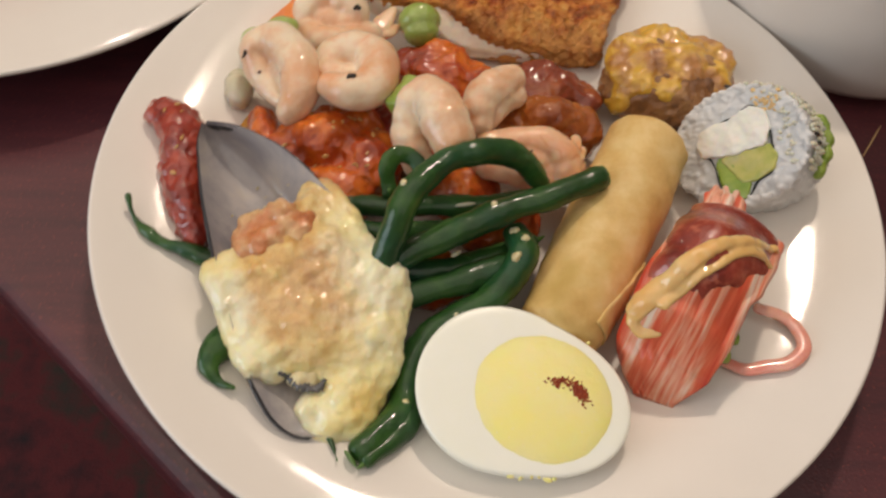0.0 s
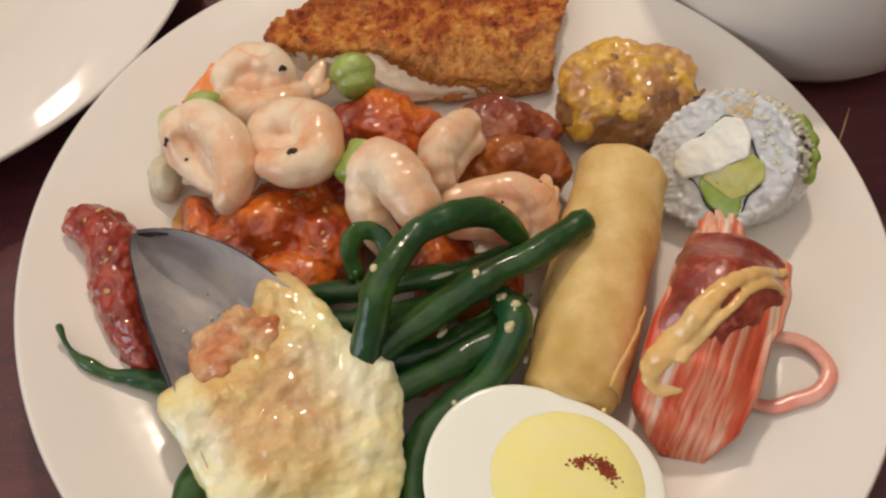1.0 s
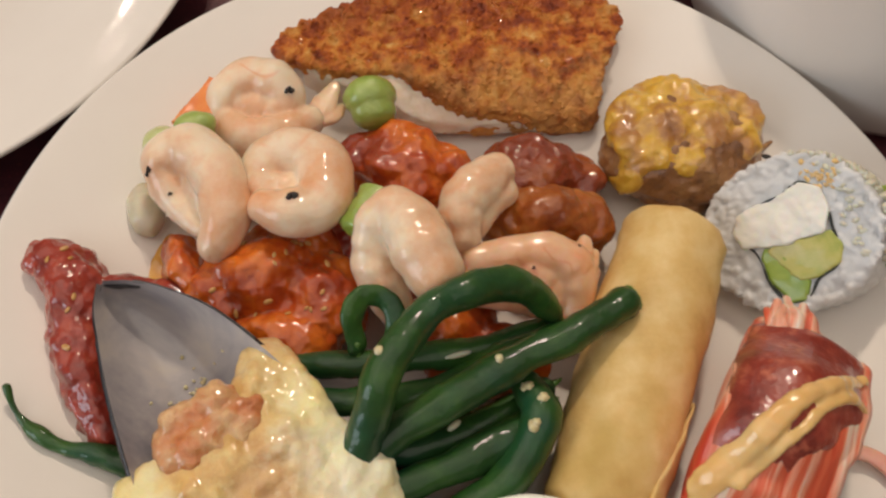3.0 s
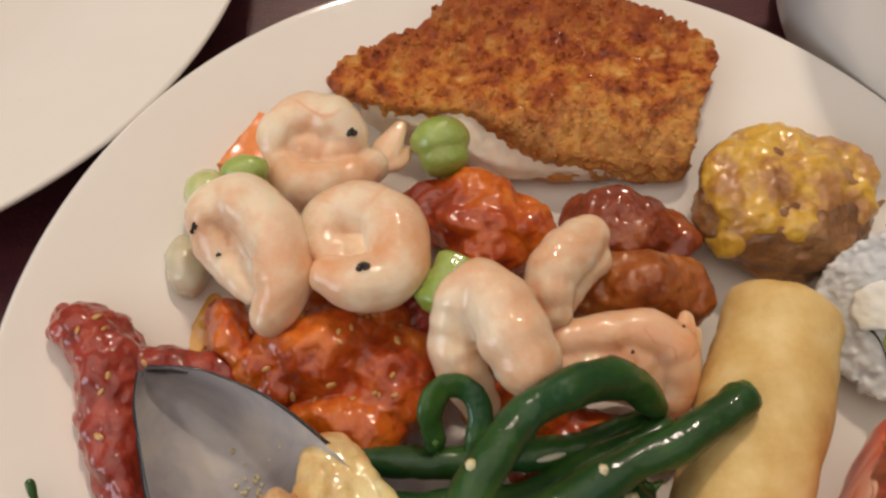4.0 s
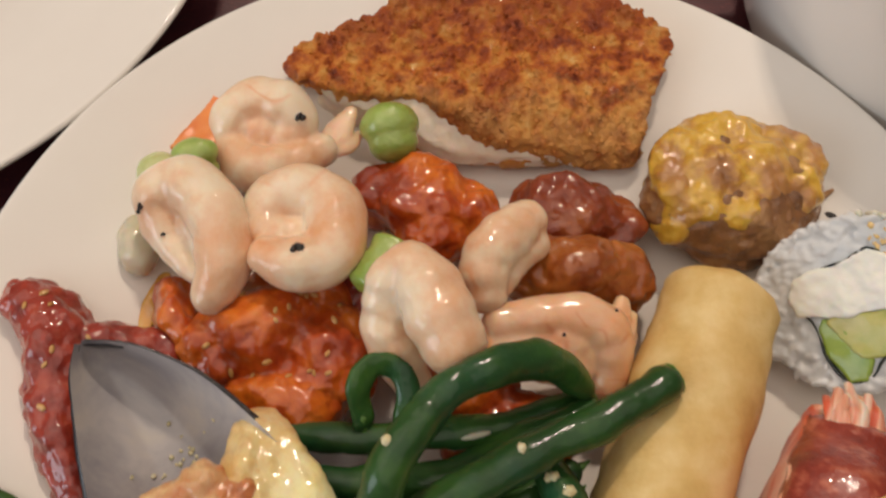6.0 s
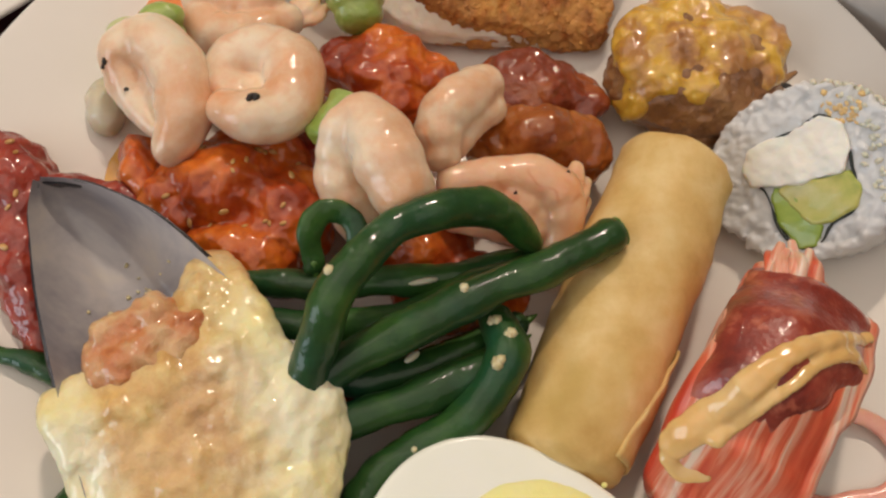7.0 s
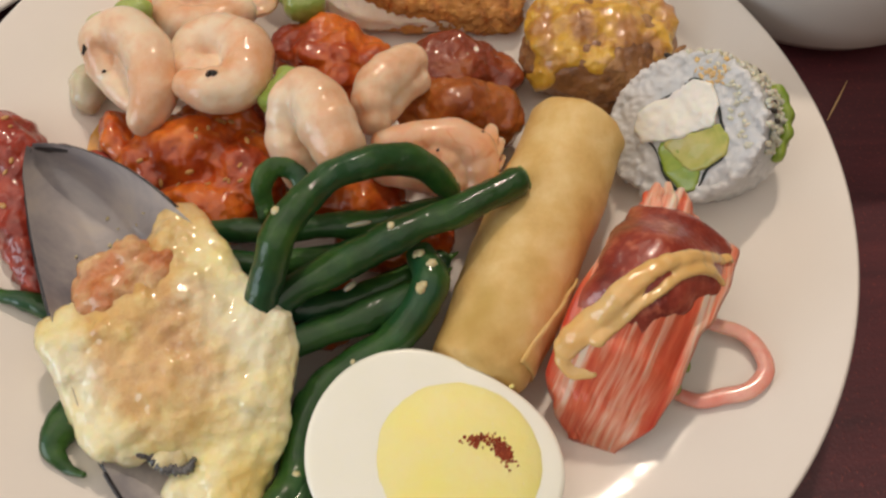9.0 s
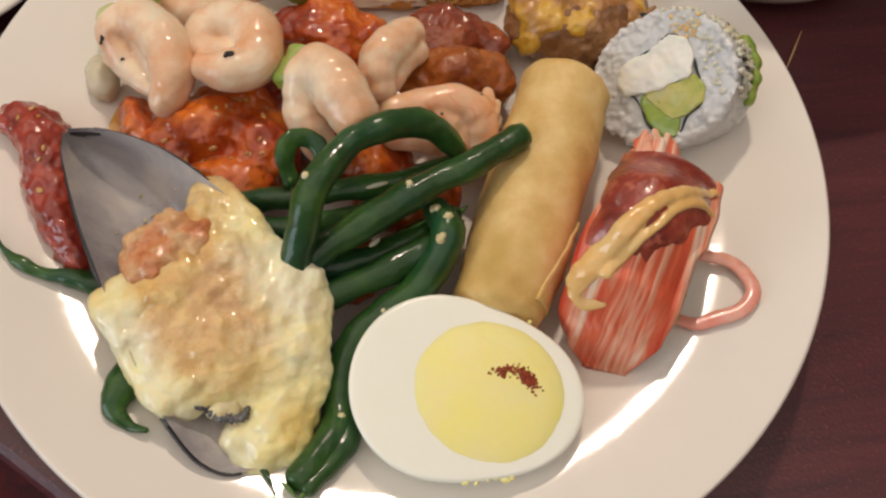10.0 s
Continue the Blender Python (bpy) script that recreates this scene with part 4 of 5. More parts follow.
def mussel():
    t = thing("mussel", (-55, -40, 10), "half-shell mussel baked with creamy browned cheese topping", "mussel")
    tip = np.array((-81.3, 1.0, 40.6))
    axis, side, up = np.array((0.404, -0.884, -0.234)), np.array((0.908, 0.418, 0.0)), np.array((0.098, -0.213, 0.972))
    length = 92.0

    def at(s, w, h):
        return tip + axis * (length * s) + side * w + up * h

    rim_left = np.array(spline([(0, -0.3), (0.05, -3.0), (0.11, -4.7), (0.23, -7.4), (0.37, -9.5), (0.5, -11), (0.7, -12.5), (0.877, -11), (0.955, -7.5), (0.985, -3.6), (1.0, 1.0)], 6))
    rim_right = np.array(spline([(0, 0.5), (0.03, 6.2), (0.08, 11.5), (0.175, 18.4), (0.336, 25.0), (0.457, 28.0), (0.6, 28.6), (0.75, 27.2), (0.853, 24), (0.93, 18.5), (0.985, 9.0), (1.0, 1.6)], 6))

    def mid(s):
        return (np.interp(s, rim_left[:, 0], rim_left[:, 1]) + np.interp(s, rim_right[:, 0], rim_right[:, 1])) / 2

    def half(s):
        return (np.interp(s, rim_right[:, 0], rim_right[:, 1]) - np.interp(s, rim_left[:, 0], rim_left[:, 1])) / 2

    def bowl(off, name, shrink):
        n, m = 48, 28
        verts, faces = [], []
        for i in range(n + 1):
            s = 0.002 + 0.996 * i / n
            for k in range(m + 1):
                u = -1 + 2 * k / m
                u = math.copysign(abs(u) ** 0.85, u)
                deep = 13.5 * math.sin(math.pi * min(1, s ** 0.75)) ** 0.6
                h = -deep * (1 - abs(u) ** 2.4) + 1.6 * math.sin(s * 3.0) - off
                verts.append(at(s, mid(s) + half(s) * shrink * u, h))
        for i in range(n):
            for k in range(m):
                q = i * (m + 1) + k
                faces.append((q, q + m + 1, q + m + 2, q + 1))
        return to_mesh(name, verts, faces)

    inner = bowl(0.0, "shell_inside", 0.965)
    ob = part("shell_inside", inner, SHELL_IN, t, "grey-blue pearly shell lining")
    outer = bowl(2.0, "shell_outside", 1.0)
    roughen(outer, [(0.25, 2.5)], 5.0)
    ob = part("shell_outside", outer, SHELL_OUT, t, "blue-black ridged shell outside")
    w = ob.modifiers.new("thick", "SOLIDIFY")
    w.thickness, w.offset = 0.0011, 0.0
    inner_tree = BVHTree.FromPolygons([v.co * 1000 + BASES[t] for v in inner.vertices], [tuple(p.vertices) for p in inner.polygons])
    rs = random.Random(2)
    specks = [tuple(at(0.27 + rs.gauss(0, 0.025), 9 + rs.gauss(0, 3.2), 0))[:2] for _ in range(26)]
    part("baked_crumbs", crumbs("baked_crumbs", inner_tree, specks, 0.5, 4, 0.4), GARLIC, t, "tiny baked crumbs in the shell", "stuff")
    # dark lip along the rim
    for sgn, s0, s1 in ((-1, 0.80, 0.986), (1, 0.03, 0.27), (1, 0.90, 0.986)):
        pts = [at(s, mid(s) + sgn * half(s) * 1.0, 1.6 * math.sin(s * 3.0) - 0.6) for s in [s0 + (s1 - s0) * k / 24 for k in range(25)]]
        v, f = tube(pts, [0.3 if s1 < 0.5 else 0.45] * 25, 8, 2)
        part("shell_lip", to_mesh("shell_lip", v, f), SHELL_OUT, t, "dark thin shell rim")
    deg = math.degrees(math.atan2(-0.875, 0.402))
    left = [(0.30, -4), (0.36, -9.0), (0.45, -12.6), (0.55, -13.0), (0.65, -13.2), (0.73, -12.8), (0.765, -9.5), (0.785, -3.0), (0.80, 2.0), (0.86, 5.5), (0.885, 2.0), (0.91, -2.0), (0.96, -2.5), (1.0, 1.0), (1.04, 4)]
    right = [(0.26, 24.0), (0.30, 25.8), (0.37, 28.2), (0.457, 29.8), (0.52, 29.6), (0.56, 32.0), (0.61, 35.4), (0.68, 35.6), (0.76, 32.0), (0.853, 26.5), (0.93, 20.5), (0.985, 13.5), (1.04, 5)]

    def along_edge(line, s):
        for (p, a0), (q, b0) in zip(line, line[1:]):
            if s <= q:
                return a0 + (b0 - a0) * max(0.0, (s - p) / (q - p))
        return line[-1][1]

    r = random.Random(9)
    mounds = []
    for i in range(27):
        s = 0.25 + 0.75 * i / 26
        wl, wr = along_edge(left, s) + 2.4, along_edge(right, s) - 3.6
        count = max(2, round((wr - wl) / 3.4) + 1)
        for k in range(count):
            u = -1 + 2 * k / (count - 1)
            if s < 0.43 - 0.15 * max(0.0, (u - 0.15) / 0.85) ** 0.8:
                continue
            w_ = (wl + wr) / 2 + (wr - wl) / 2 * u
            crest = 4.8 + 2.2 * (u + 1) / 2 - 3.6 * max(0.0, s - 0.78) / 0.22 - 1.8 * u * u - 4.5 * max(0.0, 0.5 - s) / 0.18 + r.uniform(-0.5, 0.5)
            mounds.append(ball(at(s, w_, crest - 4.4), (4.6, 4.4, 4.6), (15, 0, deg + 90), 2))
    topping = fused("gratin_topping", mounds, 0.6, 7, [(1.3, 9), (0.55, 3.6), (0.18, 1.5)], 21.0)
    part("gratin_topping", topping, GRATIN, t, "creamy yellow-white browned cheese topping")
    meat = [ball(at(0.385, 3.5, 0.6), (6.5, 6.0, 3.4), (15, 0, deg + 90)), ball(at(0.37, 9.5, 1.0), (6.0, 5.0, 3.2), (15, 0, deg + 90)), ball(at(0.43, 6.5, 1.6), (10.5, 6.5, 3.4), (15, 0, deg + 90)), ball(at(0.43, 13.5, 2.2), (6.0, 6.0, 3.0), (15, 0, deg + 90)), ball(at(0.40, -0.5, -0.4), (4.0, 5.5, 3.2), (15, 0, deg + 90))]
    part("mussel_meat", fused("mussel_meat", meat, 0.55, 4, [(1.0, 4), (0.5, 1.8)], 22.0), MEAT, t, "orange-brown mussel meat")
    arc = [at(0.785, -4.5, 1.6), at(0.815, -2.6, 0.6), at(0.85, -0.4, 0.8), at(0.868, 2.4, 1.2), at(0.862, 5.0, 2.0)]
    v, f = tube(arc, [0.8, 1.2, 1.4, 1.3, 0.8], 12, 8, 0.7, ripple=0.25, waves=16)
    part("pale_mantle", fused("pale_mantle", [ball(at(0.825, 1.4, -0.2), (5.0, 4.0, 2.4), (15, 0, deg + 90))], 0.5, 3, [(0.6, 2.4)], 6.0), GARLIC, t, "pale grey-cream mantle fold")
    dark = to_mesh("dark_mantle", v, f)
    roughen(dark, [(0.5, 2.2), (0.3, 0.9)], 3.0)
    part("dark_mantle", dark, MANTLE, t, "dark frilled mantle edge")


mussel()


def crab_roll():
    """A roll slice on its side, draped with crab stick and sauces."""
    t = thing("crab_sushi", (52, -42, 11), "sushi piece draped with red crab stick and orange mayonnaise", "sushi")
    a, b = np.array((64.5, -17.5, 0)), np.array((41.0, -66.0, 0))
    d = (b - a) / np.linalg.norm(b - a)
    right = np.array((-d[1], d[0], 0))
    length = np.linalg.norm(b - a)
    ridge = [(0.0, 34), (0.12, 40), (0.36, 46), (0.56, 45.5), (0.74, 39), (0.90, 26), (1.0, 14)]
    lefts = [(0.0, 7.0), (0.10, 9.0), (0.34, 11.7), (0.66, 14.5), (0.84, 14.2), (0.935, 10.0), (1.0, 4.0)]
    rights = [(0.0, 9.0), (0.10, 15.0), (0.27, 14.3), (0.475, 13.0), (0.58, 10.8), (0.77, 10.7), (0.88, 10.0), (1.0, 5.0)]

    def value(line, s):
        for (p, zp), (q, zq) in zip(line, line[1:]):
            if s <= q:
                k = max(0.0, (s - p) / (q - p))
                return zp + (zq - zp) * (k * k * (3 - 2 * k))
        return line[-1][1]

    def section(s, u, out=0.0):
        """A point of the skin: u from -1 (foot of the rounded flank) to 1 (crest), then to 2 (foot of the cut side)."""
        sc = min(max(s, 0.0), 1.0)
        wl, wr, z1 = value(lefts, sc) + out, value(rights, sc) + out, value(ridge, sc) + out
        if u <= -0.4:
            q = (u + 1) / 0.6
            w, h = -wl + 5.0 * (1 - q) ** 1.6, 0.84 * q
        elif u <= 1:
            q = (u + 0.4) / 1.4
            w, h = -wl + (wl + wr) * q, 0.84 + 0.16 * math.sin(math.pi * min(1.0, q * 1.05) ** 0.9) - 0.10 * q * q
        else:
            w, h = wr + 0.6 - 4.0 * (u - 1), 0.74 * (2 - u) ** 0.9
        c = a + d * (length * s) + right * w
        z0 = plate_height(c[0], c[1]) + 0.3
        return Vector((c[0], c[1], z0 + (z1 - z0) * h))

    def patch(name, n, m, s0, s1, u0, u1, out, fibre=0.0, capped=False):
        verts, faces = [], []
        for i in range(n + 1):
            s = s0 + (s1 - s0) * i / n
            for k in range(m + 1):
                u = u0 + (u1 - u0) * k / m
                p = section(s, u, out)
                if fibre:
                    p.z += fibre * noise.noise(Vector((u * 9, s * 2.2, 3.0))) + 0.4 * fibre * noise.noise(Vector((u * 26, s * 4, 8.0)))
                verts.append(p)
        for i in range(n):
            for k in range(m):
                q = i * (m + 1) + k
                faces.append((q, q + 1, q + m + 2, q + m + 1))
        if capped:
            faces.append(tuple(range(m, -1, -1)))
            faces.append(tuple(range(n * (m + 1), (n + 1) * (m + 1))))
        return to_mesh(name, verts, faces)

    core = patch("rice_core", 44, 60, 0.0, 1.0, -1.0, 2.0, -1.5, 0.0, True)
    roughen(core, [(0.9, 3.2), (0.4, 1.4)], 4.0)
    core_copy = core.copy()
    part("rice_core", core, RICE, t, "white rice core")
    # the crab sheet covers the rounded flank and the crest
    sheet = patch("crab_stick", 70, 60, -0.01, 1.01, -0.97, 1.03, 0.3, 0.7)
    sheet_copy = sheet.copy()
    tree = tree_of(sheet_copy, core_copy)
    ob = part("crab_stick", sheet, CRAB, t, "red and white striped crab stick")
    w = ob.modifiers.new("thick", "SOLIDIFY")
    w.thickness, w.offset = 0.0018, 0.0
    # frayed fibres at the upper end
    r = random.Random(4)
    for k in range(18):
        x0, y0 = 60.0 + r.uniform(-4.0, 5.0), -20 + r.uniform(-2.5, 1)
        p0, _ = top_of(tree, x0, y0, 32)
        v, f = tube([p0, p0 + Vector((r.uniform(0, 1.5), 4, 0.2)), p0 + Vector((r.uniform(0, 3), r.uniform(5, 8), r.uniform(-3.0, -0.5)))], [1.4, 1.3, 0.9], 8, 4, 0.6)
        part("crab_fibre", to_mesh("crab_fibre", v, f), CRAB, t)
    # glossy sauce on the shoulder
    verts, faces = [], []
    n, m = 40, 34
    for i in range(n + 1):
        s = 0.05 + 0.62 * i / n
        u0 = -0.46 + 0.08 * noise.noise(Vector((s * 9, 2.0, 0.0))) + 0.5 * max(0.0, s - 0.4)
        u1 = 0.94 - 1.5 * max(0.0, s - 0.36) + 0.12 * noise.noise(Vector((s * 12, 7.0, 0.0)))
        for k in range(m + 1):
            u = u0 + (u1 - u0) * k / m
            rim = (1 - abs(2 * k / m - 1) ** 6) * (1 - abs(2 * i / n - 1) ** 8)
            lump = 0.35 * noise.noise(Vector((u * 4, s * 9, 5.0)))
            verts.append(section(s, u, 0.1 + (1.1 + lump) * rim))
    for i in range(n):
        for k in range(m):
            q = i * (m + 1) + k
            faces.append((q, q + 1, q + m + 2, q + m + 1))
    pool = to_mesh("dark_sauce", verts, faces)
    tree = tree_of(sheet_copy, core_copy, pool)
    ob = part("dark_sauce", pool, EEL_SAUCE, t, "glossy dark red sauce")
    w = ob.modifiers.new("thick", "SOLIDIFY")
    w.thickness, w.offset = 0.0008, -1.0
    lines = [([(33.8, -50.1), (37.8, -47.7), (43.5, -44.1), (52.1, -38.6), (59.6, -35.9), (68.1, -33.6), (76.0, -31.2)], [3.1, 3.2, 2.7, 2.2, 1.8, 1.5, 1.1]),
             ([(39.5, -50.6), (44.8, -47.3), (51.3, -44.1), (58.3, -39.6), (65.9, -37.6), (69.0, -39.3)], [2.0, 1.7, 1.3, 1.4, 1.7, 1.1]),
             ([(33.6, -51.6), (36.0, -54.0), (39.6, -55.4)], [2.2, 2.4, 1.5])]
    blobs = []
    for xy, rr in lines:
        fine = [tuple(p) for p in spline(xy, 3)]
        rad = [p[0] for p in spline([(q,) for q in rr], 3)]
        blobs.append(tube(draped(tree, fine, 0.8), rad, 12, 3, 0.6))
    part("mayonnaise", fused("mayonnaise", blobs, 0.5, 3, [(0.35, 2.5)], 7.0), MAYO, t, "drizzled orange spicy mayonnaise")
    part("avocado_slice", fused("avocado_slice", [ball((59.6, -53.5, 19), (2.4, 4.5, 3.4), (0, 0, 28)), ball((62, -49, 21), (2.0, 4.5, 3.4), (0, 0, 28))], 0.6, 2, [(0.4, 3)], 8.0), AVO_GREEN, t, "green avocado slice at the cut side")
    v, f = tube([(72.5, -40.8, 19.4), (78.6, -43.2, 19.6), (81.8, -47.6, 20.3), (82.2, -53.3, 20.8), (77.6, -57.6, 20.5), (71.4, -58.4, 19.4), (66.0, -58.9, 18.4), (60.5, -56.0, 17.4)], [1.7, 1.9, 2.0, 2.0, 2.0, 2.0, 1.8, 1.5], 14, 8, 0.45)
    single("pink_crab_strand", to_mesh("pink_crab_strand", v, f), PINK, "pink strand of crab stick looped on the plate", "crab strand")


crab_roll()


def sushi_roll():
    """An inside-out roll leaning on its edge, the cut face turned to the side and up."""
    t = thing("sushi_roll", (82, 8, 12), "inside-out sushi roll with cream cheese and avocado filling", "sushi")
    n = Vector((-0.684, -0.302, 0.664)).normalized()
    u = (Vector((1, 0, 0)) - n * n.x).normalized()
    v = n.cross(u)
    c = Vector((75, 6, 31)) + u * -3.8 + v * 1.3
    RU, RV, thick = 20.6, 18.2, 17.0

    def at(a, b, h):
        return c + u * a + v * b + n * h

    def settled(p):
        """Keeps a point above the plate's face."""
        p.z = max(p.z, plate_height(p.x, p.y) + 0.4)
        return p

    rows = [(0.2, 0.0), (0.75, 0.1), (0.93, -0.6), (0.99, -3.0), (1.02, -thick * 0.5), (1.0, -thick + 3), (0.90, -thick), (0.1, -thick)]
    segs, verts, faces = 72, [], []
    for k, h in rows:
        for i in range(segs):
            a = 2 * math.pi * i / segs
            verts.append(settled(at(RU * k * math.cos(a), RV * k * math.sin(a), h)))
    for r in range(len(rows) - 1):
        for i in range(segs):
            j = (i + 1) % segs
            faces.append((r * segs + i, (r + 1) * segs + i, (r + 1) * segs + j, r * segs + j))
    faces += [tuple(range(segs)), tuple(reversed(range((len(rows) - 1) * segs, len(rows) * segs)))]
    r = random.Random(12)
    core = (0.2, -3.0)
    grains = []

    def grain(p, nrm):
        e = Vector((0, 0, 1)).rotation_difference(nrm).to_matrix() @ Euler((r.uniform(-0.5, 0.5), r.uniform(-0.5, 0.5), r.uniform(0, 6.3))).to_matrix()
        s = r.uniform(0.85, 1.15)
        if p.z > plate_height(p.x, p.y) + 0.9:
            grains.append(ball(p, (2.0 * s, 0.95 * s, 0.85 * s), [math.degrees(q) for q in e.to_euler()], 2))

    while len(grains) < 300:
        a, b = r.uniform(-RU, RU), r.uniform(-RV, RV)
        if (a / RU) ** 2 + (b / RV) ** 2 < 0.97 and ((a - core[0]) / 10.6) ** 2 + ((b - core[1]) / 13.2) ** 2 > 1:
            grain(at(a, b, r.uniform(-0.6, -0.2)), n)
    for _ in range(820):
        ang, h = r.uniform(0, 6.283), -r.uniform(0, thick - 1)
        out = (u * math.cos(ang) / RU + v * math.sin(ang) / RV).normalized()
        grain(at(RU * math.cos(ang), RV * math.sin(ang), h) + out * r.uniform(-0.7, -0.2), out)
    part("sticky_rice", fused("sticky_rice", [(verts, faces), *grains], 0.34, 2, [(0.1, 1.2)], 2.0), RICE, t, "packed sticky white rice", "stuff")
    hug = [(-11.6, 1.5), (-10.2, 5.6), (-5.5, 7.8), (-0.5, 9.5), (3.8, 11.7), (8.2, 9.2), (9.9, 4.0), (10.4, -0.5), (11.9, -4.2), (10.6, -8.8), (6.0, -11.6), (3.4, -15.6), (-1.4, -16.6), (-5.4, -11.6), (-7.2, -6.2), (-8.6, -3.4), (-10.6, -1.6)]
    ring = [at(a * 0.97, b * 0.98, 0.15) for a, b in hug]
    vv, ff = tube(ring + [ring[0]], [0.26 + 0.10 * math.sin(k * 2.1) for k in range(len(ring) + 1)], 8, 4, 2.0, (False, False), tuple(n))
    nori = to_mesh("nori_ring", vv, ff)
    roughen(nori, [(0.25, 3.0)], 4.0)
    part("nori_ring", nori, NORI, t, "thin dark seaweed layer")

    def block(outline, low, high, name, bumps, seed):
        """A soft-edged piece of filling over an outline on the cut face."""
        k = len(outline)
        ca, cb = sum(p[0] for p in outline) / k, sum(p[1] for p in outline) / k
        outline = [(ca + (a - ca) * 1.13, cb + (b - cb) * 1.13) for a, b in outline]
        pts = [at(a, b, low) for a, b in outline] + [at(a, b, high) for a, b in outline]
        fs = [tuple(reversed(range(k))), tuple(range(k, 2 * k))] + [(i, (i + 1) % k, k + (i + 1) % k, k + i) for i in range(k)]
        return fused(name, [(pts, fs)], 0.45, 5, bumps, seed)

    cheese = [(-11.0, 1.5), (-9.5, -2.0), (-4.0, -2.4), (3.0, -1.5), (7.2, -0.6), (9.0, 4.0), (7.5, 8.6), (3.6, 10.8), (-0.5, 8.6), (-6.0, 7.0), (-10.0, 5.0)]
    part("cream_cheese", block(cheese, -3, 1.6, "cream_cheese", [(0.7, 5), (0.25, 1.8)], 9.0), CREAM, t, "block of white cream cheese")
    pulp = [(-4.5, -4.0), (-1.0, -8.0), (2.0, -11.0), (6.0, -10.5), (10.0, -8.0), (11.2, -4.5), (9.0, -1.0), (4.0, -2.2), (-1.0, -2.4)]
    part("avocado", block(pulp, -3, 0.9, "avocado", [(0.4, 4)], 10.0), AVOCADO, t, "yellow avocado slice")
    skin = [(-6.4, -6.0), (-4.6, -11.0), (-1.2, -15.8), (2.2, -15.4), (3.6, -11.5), (0.5, -8.0), (-3.0, -3.8), (-5.4, -3.8)]
    part("avocado_edge", block(skin, -3, 0.8, "avocado_edge", [(0.4, 4)], 11.0), AVO_GREEN, t, "green edge of the avocado slice")
    # crumbs, seeds and avocado on the outer side
    bits, black, green = [], [], []

    def shell(ang, h, lift):
        out = (u * math.cos(ang) / RU + v * math.sin(ang) / RV).normalized()
        return at(RU * math.cos(ang), RV * math.sin(ang), h) + out * lift

    for _ in range(150):
        p = shell(r.uniform(-0.5, 1.5), -r.uniform(0.5, thick * 0.85), 0.75)
        bits.append(ball(p, (1.5 * r.uniform(0.6, 1.2), 1.0, 0.8), (r.uniform(0, 90), r.uniform(0, 90), r.uniform(0, 180)), 1))
    for ang, h in ((1.72, -1.0), (0.82, -8.5), (0.74, -10.5), (0.06, -4.0), (-0.05, -5.5), (0.18, -5.0), (0.45, -12.0)):
        black.append(ball(shell(ang, h, 1.0), (1.5, 0.8, 0.5), (0, 30, math.degrees(ang) + r.uniform(20, 90)), 2))
    for ang, h in ((0.35, -13), (0.1, -13.5), (-0.15, -13), (-0.4, -12)):
        green.append(ball(settled(shell(ang, h, 0.3)), (2.2, 3.6, 3.0), (0, 0, math.degrees(ang)), 2))
    for _ in range(70):
        a, b = r.uniform(7, 18), r.uniform(-9, 16)
        if (a / RU) ** 2 + (b / RV) ** 2 < 0.92 and a > 12.5 - 0.25 * b:
            bits.append(ball(at(a, b, 0.15), (1.3 * r.uniform(0.6, 1.2), 0.9, 0.6), (r.uniform(0, 60), r.uniform(0, 60), r.uniform(0, 180)), 1))
    part("crisp_tempura", gathered("crisp_tempura", bits), CRISP, t, "pale crisp crumbs", "stuff")
    part("orange_roe", gathered("orange_roe", [ball(at(9 + r.gauss(0, 2.4), 12.0 + r.gauss(0, 1.4), 0.1), (1.1, 0.8, 0.5), (0, 0, r.uniform(0, 180)), 1) for _ in range(40)]), MAYO, t, "orange specks on the rice", "stuff")
    part("black_sesame", gathered("black_sesame", black), PEPPER, t, "black sesame seeds", "stuff")
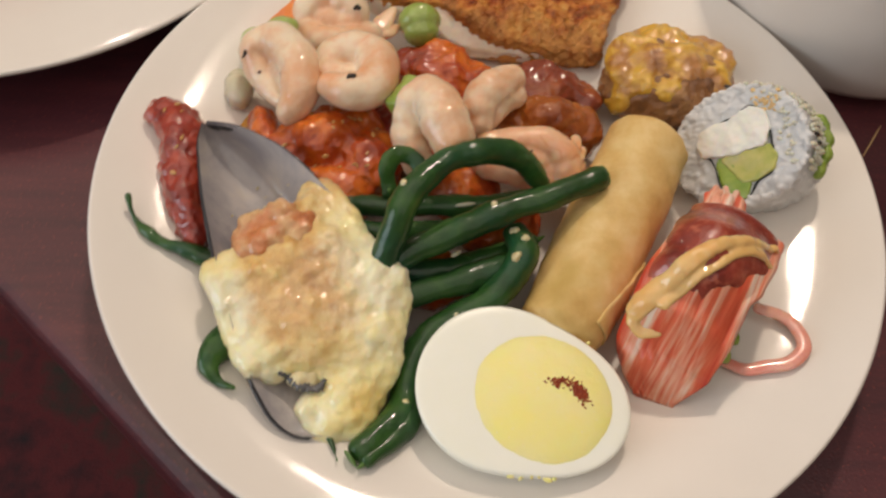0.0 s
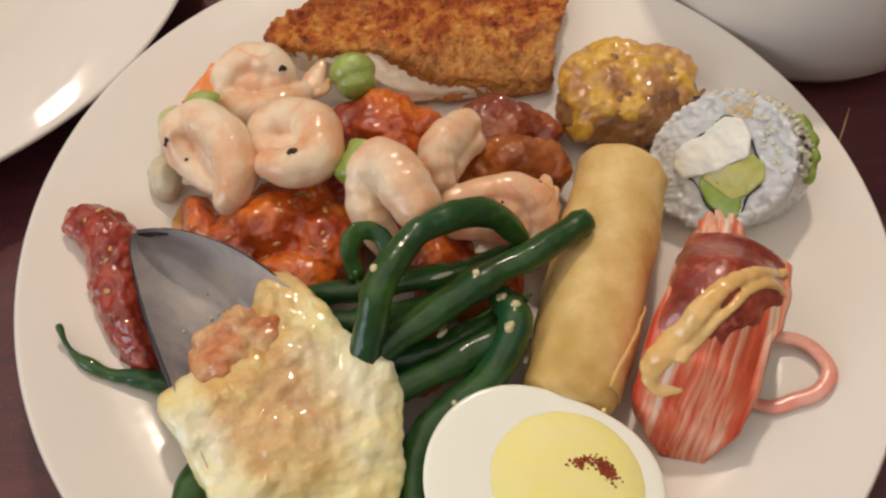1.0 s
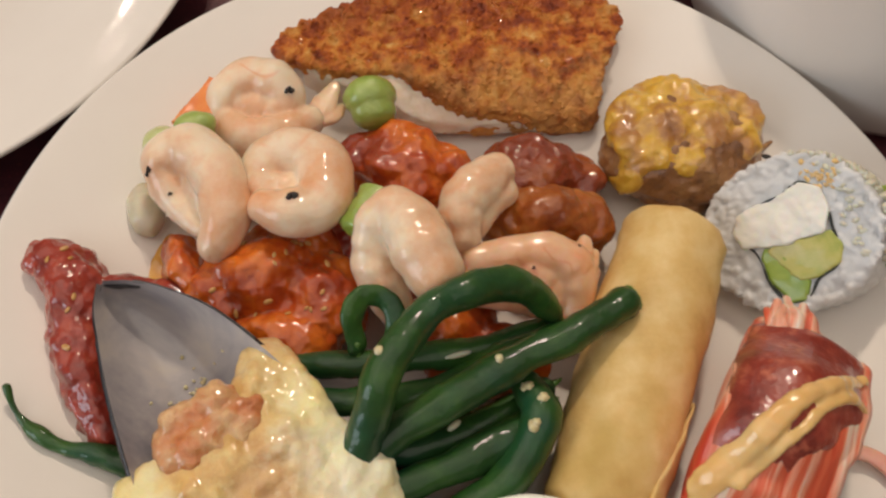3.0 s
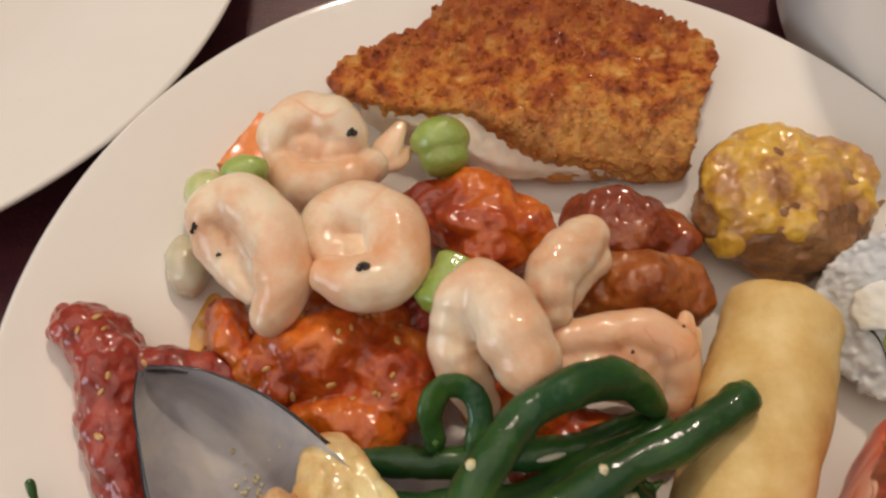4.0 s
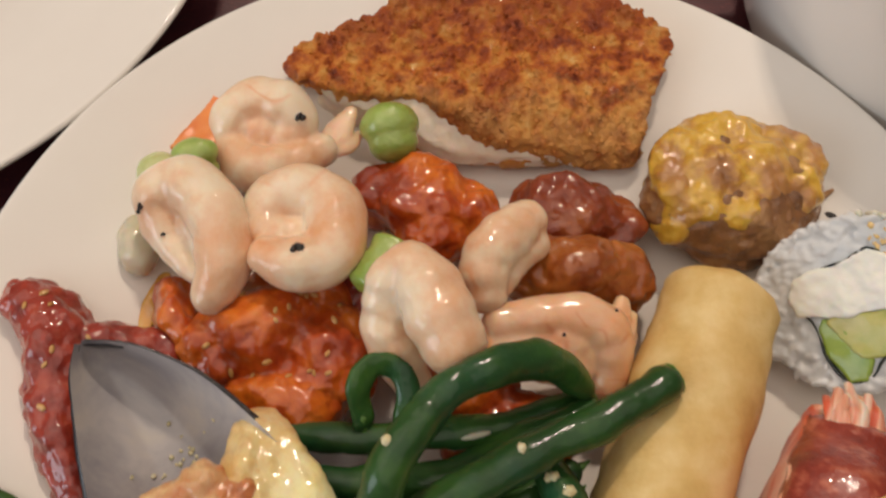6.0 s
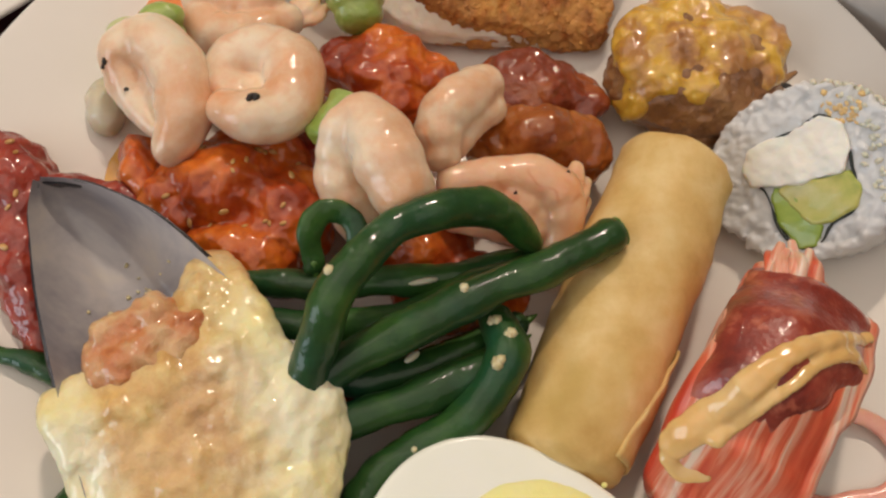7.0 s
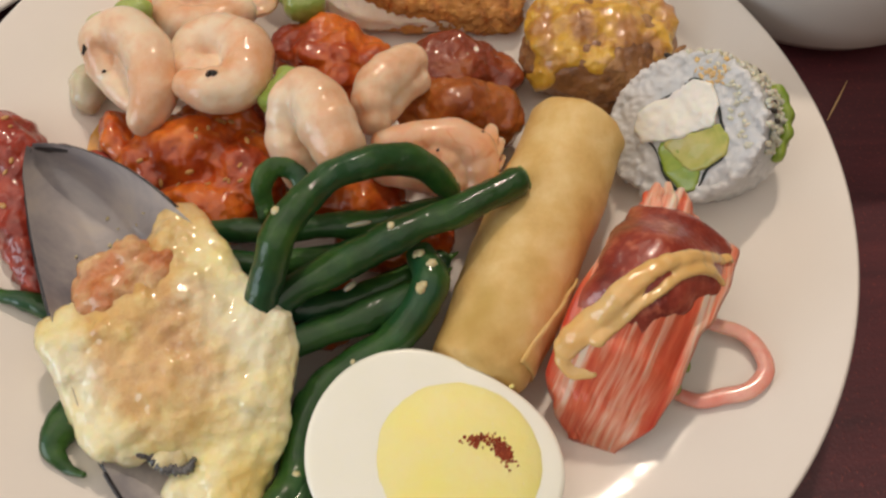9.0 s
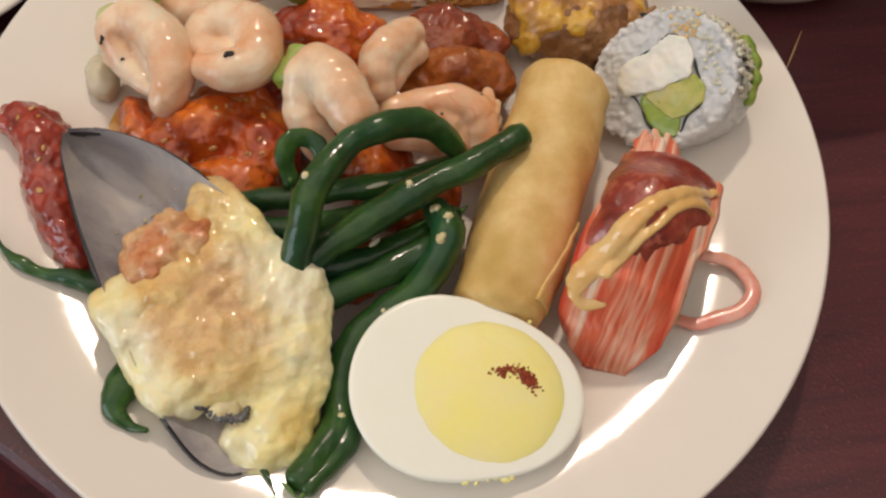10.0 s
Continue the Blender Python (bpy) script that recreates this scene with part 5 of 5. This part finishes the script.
    part("avocado_rind", fused("avocado_rind", green, 0.6, 2, [(0.5, 3)], 3.0), AVO_GREEN, t, "green avocado at the roll's outside")


sushi_roll()


def small_things():
    shrimps = [o for o in bpy.data.objects if o.name.startswith("shrimp_body")]

    def world_tree(obs):
        verts, faces = [], []
        for o in obs:
            k = len(verts)
            at = BASES[o]
            verts += [v.co * 1000 + at for v in o.data.vertices]
            faces += [tuple(i + k for i in p.vertices) for p in o.data.polygons]
        return BVHTree.FromPolygons(verts, faces)

    tree = world_tree(shrimps)
    for x, y, s in ((-42.0, 18.6, 1.25), (-42.6, 57.6, 1.1), (-74.6, 33.2, 0.8), (-70.0, 28.0, 0.45), (10.5, 3.6, 0.4), (22.0, 8.5, 0.4)):
        single("pepper_flake", crumbs("pepper_flake", tree, [(x + s * q * 0.22 - s * 0.5, y + s * (q * 5 % 4) * 0.3 - s * 0.4) for q in range(6)], s * 0.6, int(abs(x)), 0.8), PEPPER, "cracked black pepper flake stuck on a shrimp", "pepper flake", "pepper flakes")
    pods = world_tree([o for o in bpy.data.objects if o.name.startswith("pod")])
    r = random.Random(3)
    more = []
    for x, y, count, spread in ((-26.2, -21.6, 2, 0.3), (3.6, -25.2, 3, 0.5), (6.4, -28.0, 3, 0.7), (4.8, -33.0, 3, 0.6), (-2.0, -21.4, 2, 0.4), (-12, -47, 1, 0.8), (-23.8, -69, 1, 0.7)):
        more += [(x + r.gauss(0, spread), y + r.gauss(0, spread)) for _ in range(count)]
    single("minced_garlic", crumbs("minced_garlic", pods, more, 1.15, 6, 0.7), GARLIC, "bits of minced garlic on the green beans", "garlic", "", "stuff")
    v, f = tube([(128.5, 29.0, 0.5), (133.5, 36.0, 0.7), (138.5, 43.0, 0.5)], [0.2, 0.35, 0.12], 7, 4)
    single("wood_splinter", to_mesh("wood_splinter", v, f), TOOTHPICK, "pale wooden splinter lying on the table", "splinter")
    nugget([ball((-176, 98, 15), (17, 12, 9), (0, 0, 30)), ball((-163, 92, 13), (10, 9, 7))], GLAZE_DARK, "brown chicken piece on the neighbouring plate", seed=31.0)


small_things()
